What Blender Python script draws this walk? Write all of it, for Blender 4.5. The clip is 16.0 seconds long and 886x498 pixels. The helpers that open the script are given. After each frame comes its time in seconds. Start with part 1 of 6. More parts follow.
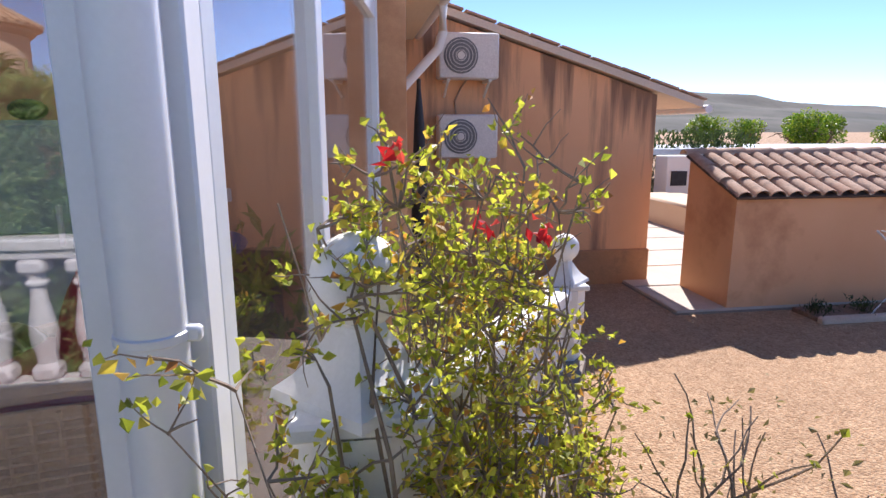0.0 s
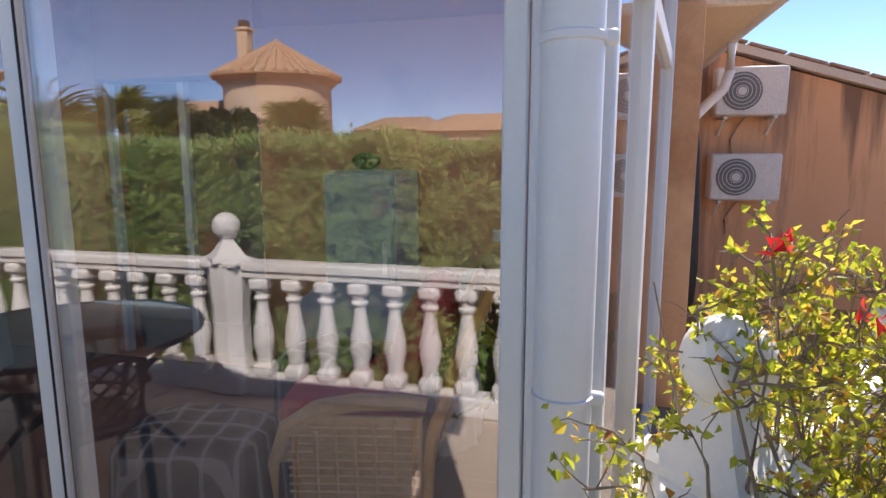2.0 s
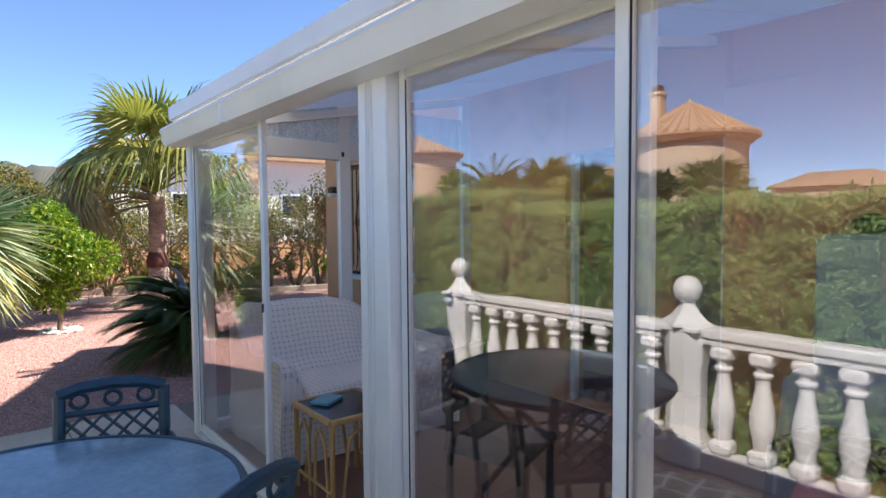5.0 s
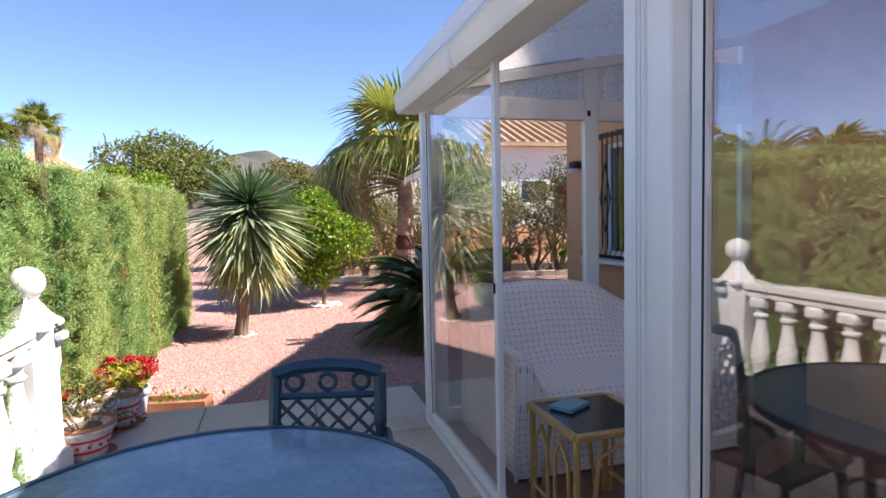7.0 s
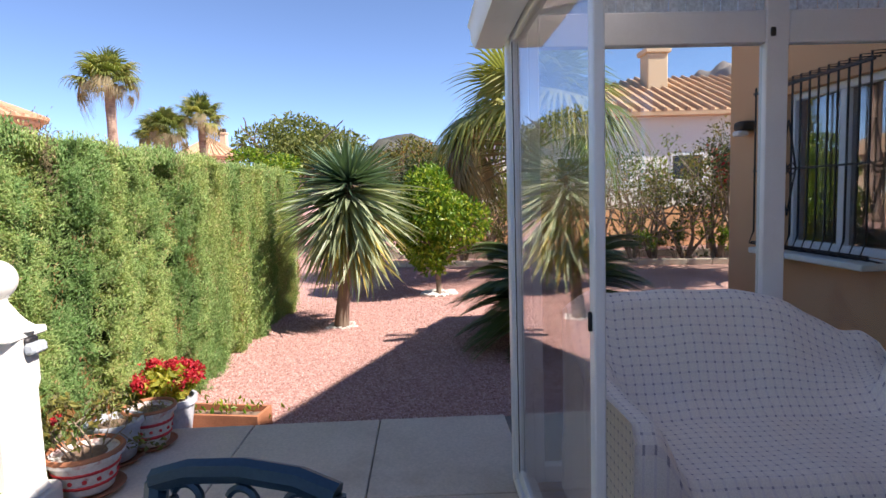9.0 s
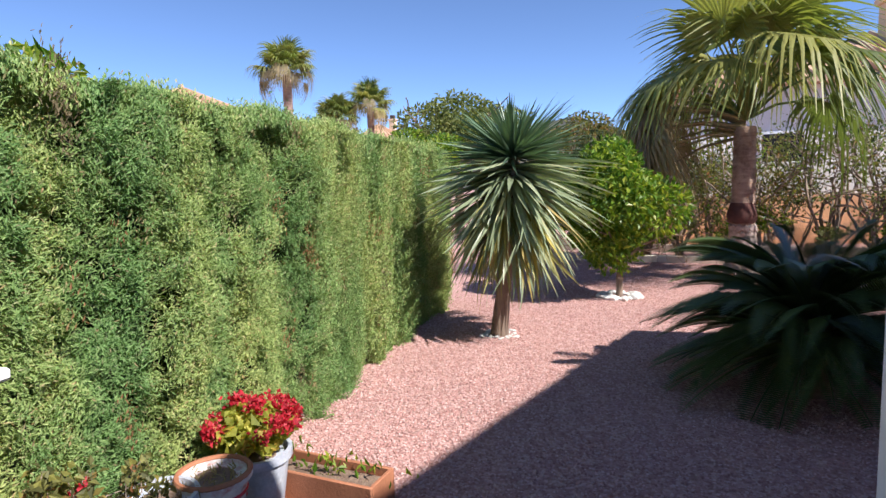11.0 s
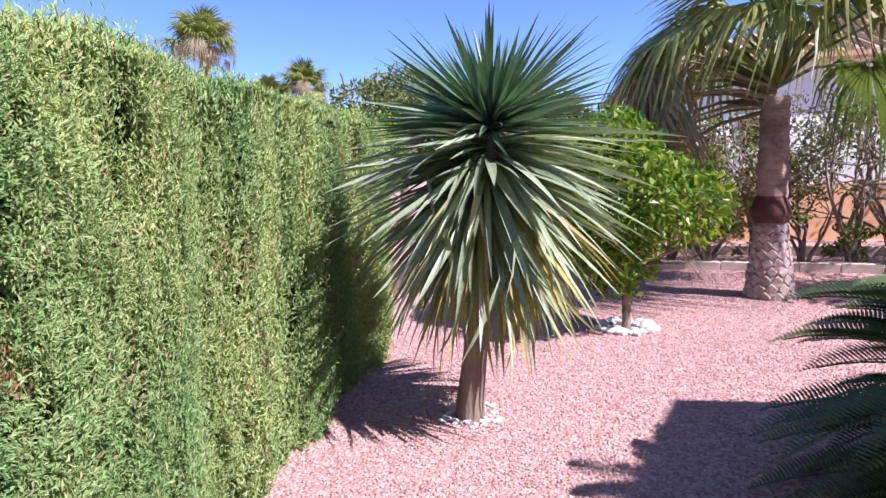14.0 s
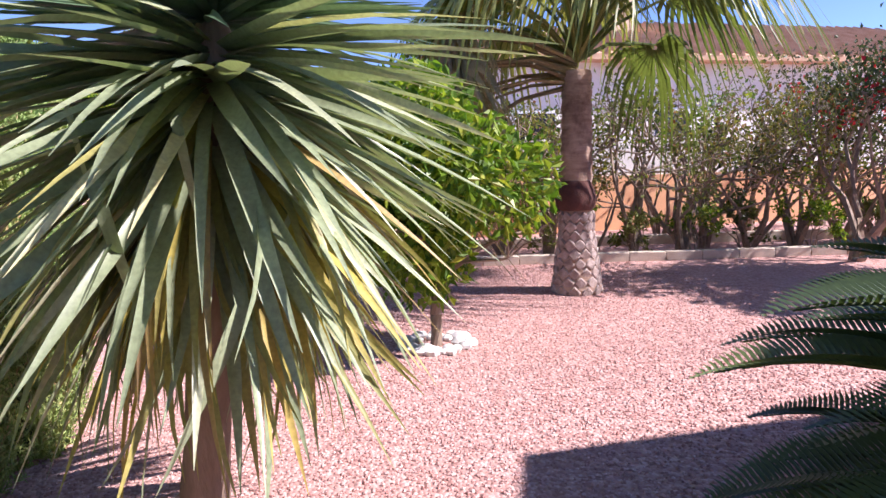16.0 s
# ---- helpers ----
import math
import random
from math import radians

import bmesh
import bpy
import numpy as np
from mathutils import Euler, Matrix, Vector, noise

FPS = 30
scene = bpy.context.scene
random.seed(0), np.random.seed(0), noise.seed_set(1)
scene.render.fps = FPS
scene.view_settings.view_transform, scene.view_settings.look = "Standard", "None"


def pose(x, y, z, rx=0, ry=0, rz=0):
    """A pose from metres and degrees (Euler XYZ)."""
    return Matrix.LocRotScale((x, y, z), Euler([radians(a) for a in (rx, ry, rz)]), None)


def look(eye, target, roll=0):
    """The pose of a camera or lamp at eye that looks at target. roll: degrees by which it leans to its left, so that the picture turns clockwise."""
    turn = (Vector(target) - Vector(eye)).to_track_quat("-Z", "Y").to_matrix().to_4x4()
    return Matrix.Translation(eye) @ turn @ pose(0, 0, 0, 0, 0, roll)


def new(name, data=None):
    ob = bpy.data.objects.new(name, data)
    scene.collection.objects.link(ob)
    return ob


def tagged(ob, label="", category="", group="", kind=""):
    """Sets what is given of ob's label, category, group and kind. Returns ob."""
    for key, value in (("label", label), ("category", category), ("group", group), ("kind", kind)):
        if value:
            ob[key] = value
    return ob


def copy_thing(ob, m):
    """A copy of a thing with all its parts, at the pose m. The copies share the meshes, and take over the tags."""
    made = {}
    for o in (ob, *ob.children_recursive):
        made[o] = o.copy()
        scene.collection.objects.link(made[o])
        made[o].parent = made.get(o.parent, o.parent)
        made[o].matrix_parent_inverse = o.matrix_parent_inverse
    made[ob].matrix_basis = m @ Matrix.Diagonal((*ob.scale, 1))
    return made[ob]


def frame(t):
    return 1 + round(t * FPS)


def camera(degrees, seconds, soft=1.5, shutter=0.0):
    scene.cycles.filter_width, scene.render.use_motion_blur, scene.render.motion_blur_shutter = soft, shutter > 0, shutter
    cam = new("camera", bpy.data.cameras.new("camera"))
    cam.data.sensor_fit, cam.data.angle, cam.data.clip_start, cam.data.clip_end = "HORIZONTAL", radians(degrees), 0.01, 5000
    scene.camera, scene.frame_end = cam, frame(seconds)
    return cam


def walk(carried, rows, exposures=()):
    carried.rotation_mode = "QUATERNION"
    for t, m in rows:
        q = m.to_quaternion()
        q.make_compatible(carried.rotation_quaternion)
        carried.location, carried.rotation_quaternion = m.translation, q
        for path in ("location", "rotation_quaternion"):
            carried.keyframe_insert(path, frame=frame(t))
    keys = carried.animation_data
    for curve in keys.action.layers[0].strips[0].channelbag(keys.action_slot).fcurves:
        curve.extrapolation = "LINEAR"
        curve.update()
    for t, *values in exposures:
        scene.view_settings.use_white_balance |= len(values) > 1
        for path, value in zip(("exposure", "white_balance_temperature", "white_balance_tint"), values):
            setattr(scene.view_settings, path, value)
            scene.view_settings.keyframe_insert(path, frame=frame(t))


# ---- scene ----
cam = camera(74.1, 16.0)
METRES, EYE, TILT, LEAN, TURN = 8.0, 1.62, 0.0, 0.0, -8.6
ROWS = [
    (0.0, 0.0, 0.0, 0.0, -0.0, -11.81, 0.01),
    (0.5, -0.0082, -0.0028, 0.0017, 6.16, -11.55, -0.03),
    (1.0, -0.0161, -0.0073, 0.0045, 12.04, -11.22, 0.06),
    (1.5, -0.0233, -0.0122, 0.0095, 17.5, -10.4, 0.14),
    (2.0, -0.0304, -0.0183, 0.0134, 22.8, -8.91, 0.11),
    (2.5, -0.0349, -0.0248, 0.0166, 28.45, -6.9, 0.07),
    (3.0, -0.0386, -0.0303, 0.0186, 34.29, -5.18, 0.05),
    (3.5, -0.0449, -0.0356, 0.0195, 40.3, -3.91, 0.03),
    (4.0, -0.0518, -0.0418, 0.0186, 46.6, -3.27, 0.13),
    (4.5, -0.0603, -0.046, 0.0177, 53.16, -2.99, 0.33),
    (5.0, -0.0732, -0.0499, 0.015, 59.89, -2.83, 0.46),
    (7.5, -0.1851, -0.0146, -0.0009, 86.09, -4.13, 1.47),
    (8.0, -0.221, -0.0019, -0.0006, 88.37, -4.62, 1.61),
    (8.5, -0.2575, 0.0115, -0.0018, 91.7, -4.97, 1.64),
    (9.0, -0.2976, 0.0203, -0.0037, 96.62, -5.2, 1.7),
    (9.5, -0.3422, 0.0186, -0.0062, 101.79, -5.33, 1.63),
    (10.0, -0.3845, 0.009, -0.0095, 106.71, -5.49, 1.68),
    (12.5, -0.6137, -0.0982, -0.0127, 114.22, -6.51, 1.74),
    (13.0, -0.659, -0.1147, -0.0124, 113.41, -6.76, 1.84),
    (13.5, -0.7049, -0.1285, -0.0125, 111.38, -6.96, 1.95),
    (14.0, -0.7474, -0.1294, -0.0134, 107.23, -7.13, 2.0),
    (14.5, -0.7849, -0.1337, -0.0216, 101.86, -7.3, 1.9),
    (15.0, -0.8284, -0.1438, -0.0326, 96.47, -7.41, 1.86),
    (15.5, -0.8798, -0.1525, -0.0377, 91.44, -7.51, 1.8),
    (16.0, -0.93, -0.1519, -0.0403, 86.4, -7.56, 1.73),
]
walk(cam, [(t, pose(0, 0, EYE, TILT, LEAN, TURN) @ pose(METRES * x, METRES * y, METRES * z, 90 + pitch, roll, yaw)) for t, x, y, z, yaw, pitch, roll in ROWS],
     [(0.0, 1.16, 6500, 18), (1.0, 1.02, 6700, 18), (1.6, 1.08, 7000, 17), (2.3, 1.4, 7200, 15), (3.5, 1.55, 7200, 11), (5.0, 1.62, 7000, 11), (7.5, 1.58, 7200, 17), (9.0, 1.32, 7250, 16),
      (10.0, 0.85, 7000, 10), (12.5, 1.38, 6100, 23), (14.0, 1.35, 5950, 27), (16.0, 1.42, 6450, 27)])


# ---------- world, sun ----------
SUN_AZ, SUN_EL = 22.0, 45.0          # degrees from +y towards +x; height
world = bpy.data.worlds.new("sky")
scene.world = world
world.use_nodes = True
wn = world.node_tree
sky = wn.nodes.new("ShaderNodeTexSky")
sky.sky_type, sky.sun_disc = "NISHITA", False
sky.sun_elevation, sky.sun_rotation = radians(SUN_EL), radians(SUN_AZ)
sky.altitude, sky.air_density, sky.dust_density, sky.ozone_density = 2200, 0.66, 0.0, 5.5
wn.links.new(sky.outputs[0], wn.nodes["Background"].inputs[0])
wn.nodes["Background"].inputs[1].default_value = 0.118
sun = new("sun", bpy.data.lights.new("sun", "SUN"))
sun.data.energy, sun.data.angle, sun.data.color = 3.8, radians(0.6), (1.0, 0.97, 0.93)
sv = Vector((math.sin(radians(SUN_AZ)) * math.cos(radians(SUN_EL)), math.cos(radians(SUN_AZ)) * math.cos(radians(SUN_EL)), math.sin(radians(SUN_EL))))
sun.matrix_world = look((0, 0, 30), Vector((0, 0, 30)) - sv)

# ---------- materials ----------
def nodes_of(name):
    m = bpy.data.materials.new(name)
    m.use_nodes = True
    nt = m.node_tree
    return m, nt, nt.nodes["Principled BSDF"]


def noise_node(nt, scale, detail=4.0, stretch=None, rough=0.55):
    tex = nt.nodes.new("ShaderNodeTexNoise")
    tex.inputs["Scale"].default_value, tex.inputs["Detail"].default_value, tex.inputs["Roughness"].default_value = scale, detail, rough
    geo = nt.nodes.new("ShaderNodeNewGeometry")
    if stretch:
        mp = nt.nodes.new("ShaderNodeMapping")
        mp.inputs["Scale"].default_value = stretch
        nt.links.new(geo.outputs["Position"], mp.inputs["Vector"])
        nt.links.new(mp.outputs[0], tex.inputs["Vector"])
    else:
        nt.links.new(geo.outputs["Position"], tex.inputs["Vector"])
    return tex


def ramp(nt, fac, stops):
    r = nt.nodes.new("ShaderNodeValToRGB")
    while len(r.color_ramp.elements) < len(stops):
        r.color_ramp.elements.new(0.5)
    for e, (p, c) in zip(r.color_ramp.elements, stops):
        e.position, e.color = p, (*c, 1)
    nt.links.new(fac, r.inputs[0])
    return r.outputs[0]


def mixc(nt, fac, a, b, mode="MIX"):
    m = nt.nodes.new("ShaderNodeMix")
    m.data_type, m.blend_type = "RGBA", mode
    for sock, v in ((m.inputs["Factor"], fac), (m.inputs["A"], a), (m.inputs["B"], b)):
        if isinstance(v, (int, float)):
            sock.default_value = v
        elif isinstance(v, tuple):
            sock.default_value = (*v, 1)
        else:
            nt.links.new(v, sock)
    return m.outputs["Result"]


def surface(name, c1, c2, rough=0.7, big=1.5, fine=40.0, bump=0.15, metal=0.0, stretch=None, stain=None, stain_scale=0.6, stain_stretch=None, dist=0.01, grain=0.15):
    """Two scales of colour change, an optional stain, and a fine relief."""
    m, nt, p = nodes_of(name)
    a, b = noise_node(nt, big, 5, stretch), noise_node(nt, fine, 3, stretch)
    col = ramp(nt, a.outputs[0], [(0.3, c1), (0.7, c2)])
    f = ramp(nt, b.outputs[0], [(0.25, (1 - grain,) * 3), (0.75, (1 + grain * 0.8,) * 3)])
    col = mixc(nt, 1.0, col, f, "MULTIPLY")
    if stain:
        s = noise_node(nt, stain_scale, 6, stain_stretch, 0.65)
        k = ramp(nt, s.outputs[0], [(0.52, (0, 0, 0)), (0.72, (1, 1, 1))])
        col = mixc(nt, k, col, stain)
    nt.links.new(col, p.inputs["Base Color"])
    p.inputs["Roughness"].default_value, p.inputs["Metallic"].default_value = rough, metal
    if bump:
        bp = nt.nodes.new("ShaderNodeBump")
        bp.inputs["Strength"].default_value, bp.inputs["Distance"].default_value = bump, dist
        nt.links.new(b.outputs[0], bp.inputs["Height"])
        nt.links.new(bp.outputs[0], p.inputs["Normal"])
    return m


def leafy(name, stops, trans=0.35, rough=0.45, patch=1.2, patch_cols=None, stretch=None, by_object=False, spec=0.4, through_tint=(1.3, 1.4, 0.7)):
    """A leaf: colour changes from leaf to leaf and from patch to patch; light comes through."""
    m, nt, p = nodes_of(name)
    if by_object:
        rnd = nt.nodes.new("ShaderNodeObjectInfo").outputs["Random"]
    else:
        rnd = nt.nodes.new("ShaderNodeNewGeometry").outputs["Random Per Island"]
    col = ramp(nt, rnd, stops)
    if patch_cols:
        t = noise_node(nt, patch, 4, stretch)
        k = ramp(nt, t.outputs[0], [(0.38, patch_cols[0]), (0.62, patch_cols[1])])
        col = mixc(nt, 1.0, col, k, "MULTIPLY")
    g = noise_node(nt, 60, 2)
    col = mixc(nt, 1.0, col, ramp(nt, g.outputs[0], [(0.3, (0.8, 0.8, 0.8)), (0.7, (1.15, 1.15, 1.15))]), "MULTIPLY")
    nt.links.new(col, p.inputs["Base Color"])
    p.inputs["Roughness"].default_value = rough
    p.inputs["Specular IOR Level"].default_value = spec
    tr = nt.nodes.new("ShaderNodeBsdfTranslucent")
    nt.links.new(mixc(nt, 1.0, col, through_tint, "MULTIPLY"), tr.inputs["Color"])
    mx = nt.nodes.new("ShaderNodeMixShader")
    mx.inputs[0].default_value = trans
    nt.links.new(p.outputs[0], mx.inputs[1])
    nt.links.new(tr.outputs[0], mx.inputs[2])
    nt.links.new(mx.outputs[0], nt.nodes["Material Output"].inputs["Surface"])
    return m


def pane_glass(name, mirror, tint, smudge=0.0):
    m, nt, p = nodes_of(name)
    tp, gl, mx = nt.nodes.new("ShaderNodeBsdfTransparent"), nt.nodes.new("ShaderNodeBsdfGlossy"), nt.nodes.new("ShaderNodeMixShader")
    tp.inputs["Color"].default_value = (*tint, 1)
    gl.inputs["Roughness"].default_value = 0.0
    gl.inputs["Color"].default_value = (0.93, 0.95, 1.0, 1)
    fr = nt.nodes.new("ShaderNodeLayerWeight")
    pw = nt.nodes.new("ShaderNodeMath")
    pw.operation = "POWER"
    pw.inputs[1].default_value = 4.0
    nt.links.new(fr.outputs["Facing"], pw.inputs[0])
    ma = nt.nodes.new("ShaderNodeMath")
    ma.operation = "MULTIPLY_ADD"
    ma.use_clamp = True
    ma.inputs[1].default_value, ma.inputs[2].default_value = 0.55, mirror
    nt.links.new(pw.outputs[0], ma.inputs[0])
    nt.links.new(ma.outputs[0], mx.inputs[0])
    nt.links.new(tp.outputs[0], mx.inputs[1])
    nt.links.new(gl.outputs[0], mx.inputs[2])
    nt.links.new(mx.outputs[0], nt.nodes["Material Output"].inputs["Surface"])
    return m


M = {}
M["white"] = surface("white_lacquer", (0.72, 0.74, 0.77), (0.8, 0.81, 0.83), 0.35, 1.2, 90, 0.02, stain=(0.7, 0.71, 0.72), stain_scale=1.5, grain=0.02)
M["cast"] = surface("white_cast_stone", (0.76, 0.75, 0.73), (0.83, 0.82, 0.8), 0.65, 4, 120, 0.06, stain=(0.68, 0.66, 0.62), stain_scale=4, grain=0.04)
M["orange"] = surface("orange_render", (0.7, 0.38, 0.2), (0.78, 0.44, 0.245), 0.9, 0.8, 140, 0.35, stain=(0.52, 0.25, 0.125), stain_scale=1.2, dist=0.006)
M["streaked"] = surface("streaked_orange_render", (0.74, 0.4, 0.215), (0.82, 0.47, 0.26), 0.9, 0.8, 140, 0.35, stain=(0.24, 0.14, 0.095), stain_scale=1.0, stain_stretch=(2.9, 1, 0.24), dist=0.006)


def rain_streaks(m):
    """Dark runs of rain water that start at the sloping roof edge and thin out down the wall."""
    nt = m.node_tree
    p = nt.nodes["Principled BSDF"]
    base = p.inputs["Base Color"].links[0].from_socket
    sep = nt.nodes.new("ShaderNodeSeparateXYZ")
    nt.links.new(nt.nodes.new("ShaderNodeNewGeometry").outputs["Position"], sep.inputs[0])
    drop = nt.nodes.new("ShaderNodeMath")
    drop.operation = "MULTIPLY_ADD"
    drop.inputs[1].default_value, drop.inputs[2].default_value = 0.312, -3.25
    nt.links.new(sep.outputs[0], drop.inputs[0])
    down = nt.nodes.new("ShaderNodeMath")
    nt.links.new(drop.outputs[0], down.inputs[0])
    nt.links.new(sep.outputs[2], down.inputs[1])
    run = noise_node(nt, 1.0, 5, (3.4, 0.0, 0.16), 0.6)
    tot = nt.nodes.new("ShaderNodeMath")
    tot.operation = "MULTIPLY_ADD"
    tot.inputs[1].default_value = 0.2
    nt.links.new(down.outputs[0], tot.inputs[0])
    nt.links.new(run.outputs[0], tot.inputs[2])
    k = ramp(nt, tot.outputs[0], [(0.43, (0, 0, 0)), (0.56, (0.85, 0.85, 0.85))])
    nt.links.new(mixc(nt, k, base, (0.17, 0.105, 0.075)), p.inputs["Base Color"])


rain_streaks(M["streaked"])
M["plinth"] = surface("worn_plinth", (0.38, 0.2, 0.1), (0.46, 0.25, 0.13), 0.9, 3, 90, 0.4, stain=(0.22, 0.13, 0.08), stain_scale=3)
M["cream"] = surface("cream_render", (0.62, 0.46, 0.31), (0.7, 0.53, 0.37), 0.9, 0.4, 60, 0.2)
M["offwhite"] = surface("white_render", (0.74, 0.72, 0.68), (0.8, 0.78, 0.74), 0.9, 0.5, 60, 0.2)
M["soffit"] = surface("cream_soffit", (0.66, 0.58, 0.47), (0.72, 0.63, 0.52), 0.8, 2, 60, 0.1)
M["slab"] = surface("pale_terrace_slab", (0.58, 0.47, 0.37), (0.68, 0.56, 0.46), 0.75, 1.8, 60, 0.12, stain=(0.46, 0.35, 0.27), stain_scale=1.4)
M["joint"] = surface("grey_joint", (0.2, 0.17, 0.14), (0.27, 0.23, 0.19), 0.95, 5, 80, 0.2)
M["path"] = surface("pale_path_concrete", (0.47, 0.4, 0.33), (0.55, 0.47, 0.4), 0.85, 2, 60, 0.2)
M["kerb"] = surface("pale_kerb_stone", (0.5, 0.42, 0.34), (0.6, 0.52, 0.43), 0.9, 4, 60, 0.3)
M["bark"] = surface("grey_bark", (0.2, 0.14, 0.1), (0.33, 0.25, 0.19), 0.95, 8, 60, 0.6, stretch=(1, 1, 0.25))
M["palmbark"] = surface("ringed_palm_bark", (0.28, 0.18, 0.135), (0.5, 0.37, 0.28), 0.95, 9, 30, 0.8, stretch=(0.4, 0.4, 1.6), stain=(0.13, 0.07, 0.05), stain_scale=2.5)
M["collar"] = surface("dark_shaved_fibre", (0.07, 0.03, 0.025), (0.13, 0.055, 0.045), 0.95, 9, 70, 0.7)
M["boot"] = surface("pale_leaf_scar", (0.26, 0.19, 0.16), (0.5, 0.42, 0.38), 0.95, 14, 60, 0.6)
M["twig"] = surface("grey_twig", (0.19, 0.14, 0.105), (0.34, 0.27, 0.21), 0.9, 12, 90, 0.3)
M["terracotta"] = surface("terracotta", (0.36, 0.14, 0.07), (0.46, 0.19, 0.1), 0.8, 6, 80, 0.2)
M["potblue"] = surface("blue_white_glaze", (0.4, 0.45, 0.54), (0.6, 0.63, 0.68), 0.3, 14, 60, 0.05)
M["potwhite"] = surface("white_painted_pot", (0.62, 0.58, 0.56), (0.74, 0.72, 0.7), 0.4, 9, 70, 0.05, stain=(0.4, 0.06, 0.05), stain_scale=16)
M["soil"] = surface("dry_soil", (0.16, 0.1, 0.07), (0.3, 0.21, 0.15), 0.95, 12, 80, 0.8)
M["stone"] = surface("white_stone", (0.6, 0.58, 0.54), (0.78, 0.76, 0.72), 0.85, 9, 60, 0.3)
M["chair"] = surface("blue_green_metal", (0.02, 0.055, 0.09), (0.035, 0.08, 0.12), 0.4, 8, 120, 0.06, metal=0.2)
M["black"] = surface("black_iron", (0.014, 0.013, 0.016), (0.03, 0.028, 0.032), 0.5, 8, 90, 0.1, metal=0.3)
M["dark"] = surface("dark_wood", (0.035, 0.022, 0.016), (0.07, 0.045, 0.03), 0.5, 6, 60, 0.1)
M["bamboo"] = surface("honey_bamboo", (0.42, 0.24, 0.08), (0.55, 0.34, 0.13), 0.4, 6, 50, 0.1)
M["rattan"] = surface("woven_rattan", (0.5, 0.35, 0.19), (0.64, 0.48, 0.29), 0.6, 30, 160, 0.7)
M["red"] = surface("wine_red_cloth", (0.36, 0.045, 0.06), (0.46, 0.075, 0.09), 0.9, 6, 200, 0.2)
M["bluecloth"] = surface("pale_blue_cloth", (0.42, 0.47, 0.52), (0.55, 0.6, 0.64), 0.9, 5, 200, 0.2)
M["greycloth"] = surface("pale_grey_cloth", (0.4, 0.41, 0.43), (0.52, 0.53, 0.55), 0.95, 5, 200, 0.2)
M["fridge"] = surface("pale_green_enamel", (0.36, 0.47, 0.45), (0.42, 0.53, 0.51), 0.4, 2, 60, 0.03)
M["ac"] = surface("aged_white_enamel", (0.66, 0.65, 0.62), (0.74, 0.73, 0.7), 0.5, 4, 60, 0.05)
M["acgrille"] = surface("grey_fan_grille", (0.14, 0.15, 0.16), (0.2, 0.21, 0.22), 0.6, 9, 90, 0.1)
M["tile"] = surface("sun_bleached_roof_tile", (0.36, 0.21, 0.14), (0.52, 0.37, 0.27), 0.9, 5, 60, 0.4, stain=(0.2, 0.15, 0.12), stain_scale=6)
M["tilefar"] = surface("orange_roof_tile", (0.48, 0.28, 0.16), (0.62, 0.42, 0.28), 0.9, 2, 20, 0.4)
M["gap"] = surface("dark_tile_bed", (0.07, 0.05, 0.04), (0.12, 0.08, 0.06), 0.95, 5, 60, 0.2)
M["plastic"] = surface("grey_sheet", (0.42, 0.48, 0.54), (0.55, 0.6, 0.66), 0.5, 3, 60, 0.05)
M["roofsheet"] = leafy("milky_roof_sheet", [(0, (0.94, 0.91, 0.87)), (1, (0.95, 0.92, 0.88))], 0.68, 0.8, through_tint=(1, 1, 1))
M["sheet"] = leafy("corrugated_plastic", [(0, (0.7, 0.76, 0.8)), (1, (0.78, 0.83, 0.86))], 0.6, 0.4, through_tint=(1, 1, 1))
M["redfloor"] = surface("red_brown_floor_tile", (0.2, 0.1, 0.07), (0.27, 0.14, 0.1), 0.4, 3, 60, 0.05)
M["hill"] = surface("dry_hillside", (0.07, 0.075, 0.065), (0.13, 0.12, 0.1), 1.0, 0.02, 0.2, 0.0, stain=(0.045, 0.055, 0.035), stain_scale=0.05)
M["rock"] = surface("grey_mountain_rock", (0.13, 0.125, 0.14), (0.26, 0.225, 0.21), 1.0, 0.01, 0.08, 0.0)
M["tank"] = surface("flower_red", (0.55, 0.02, 0.03), (0.7, 0.05, 0.05), 0.6, 9, 60, 0.0)
M["tv"] = surface("black_screen", (0.01, 0.01, 0.012), (0.02, 0.02, 0.022), 0.2, 2, 60, 0.0)
M["cyan"] = surface("cyan_plastic", (0.1, 0.3, 0.4), (0.14, 0.36, 0.46), 0.4, 5, 60, 0.0)
M["green"] = surface("green_plastic", (0.02, 0.22, 0.1), (0.04, 0.3, 0.14), 0.4, 9, 60, 0.1)
M["blue"] = surface("blue_plastic", (0.02, 0.08, 0.25), (0.04, 0.12, 0.33), 0.4, 9, 60, 0.1)
M["glass"] = pane_glass("solar_glass", 0.145, (0.97, 0.94, 0.91))
M["clear"] = pane_glass("clear_glass", 0.03, (0.9, 0.93, 0.92))
M["tableglass"] = surface("rippled_blue_glass", (0.2, 0.3, 0.36), (0.3, 0.4, 0.46), 0.16, 7, 40, 0.12)

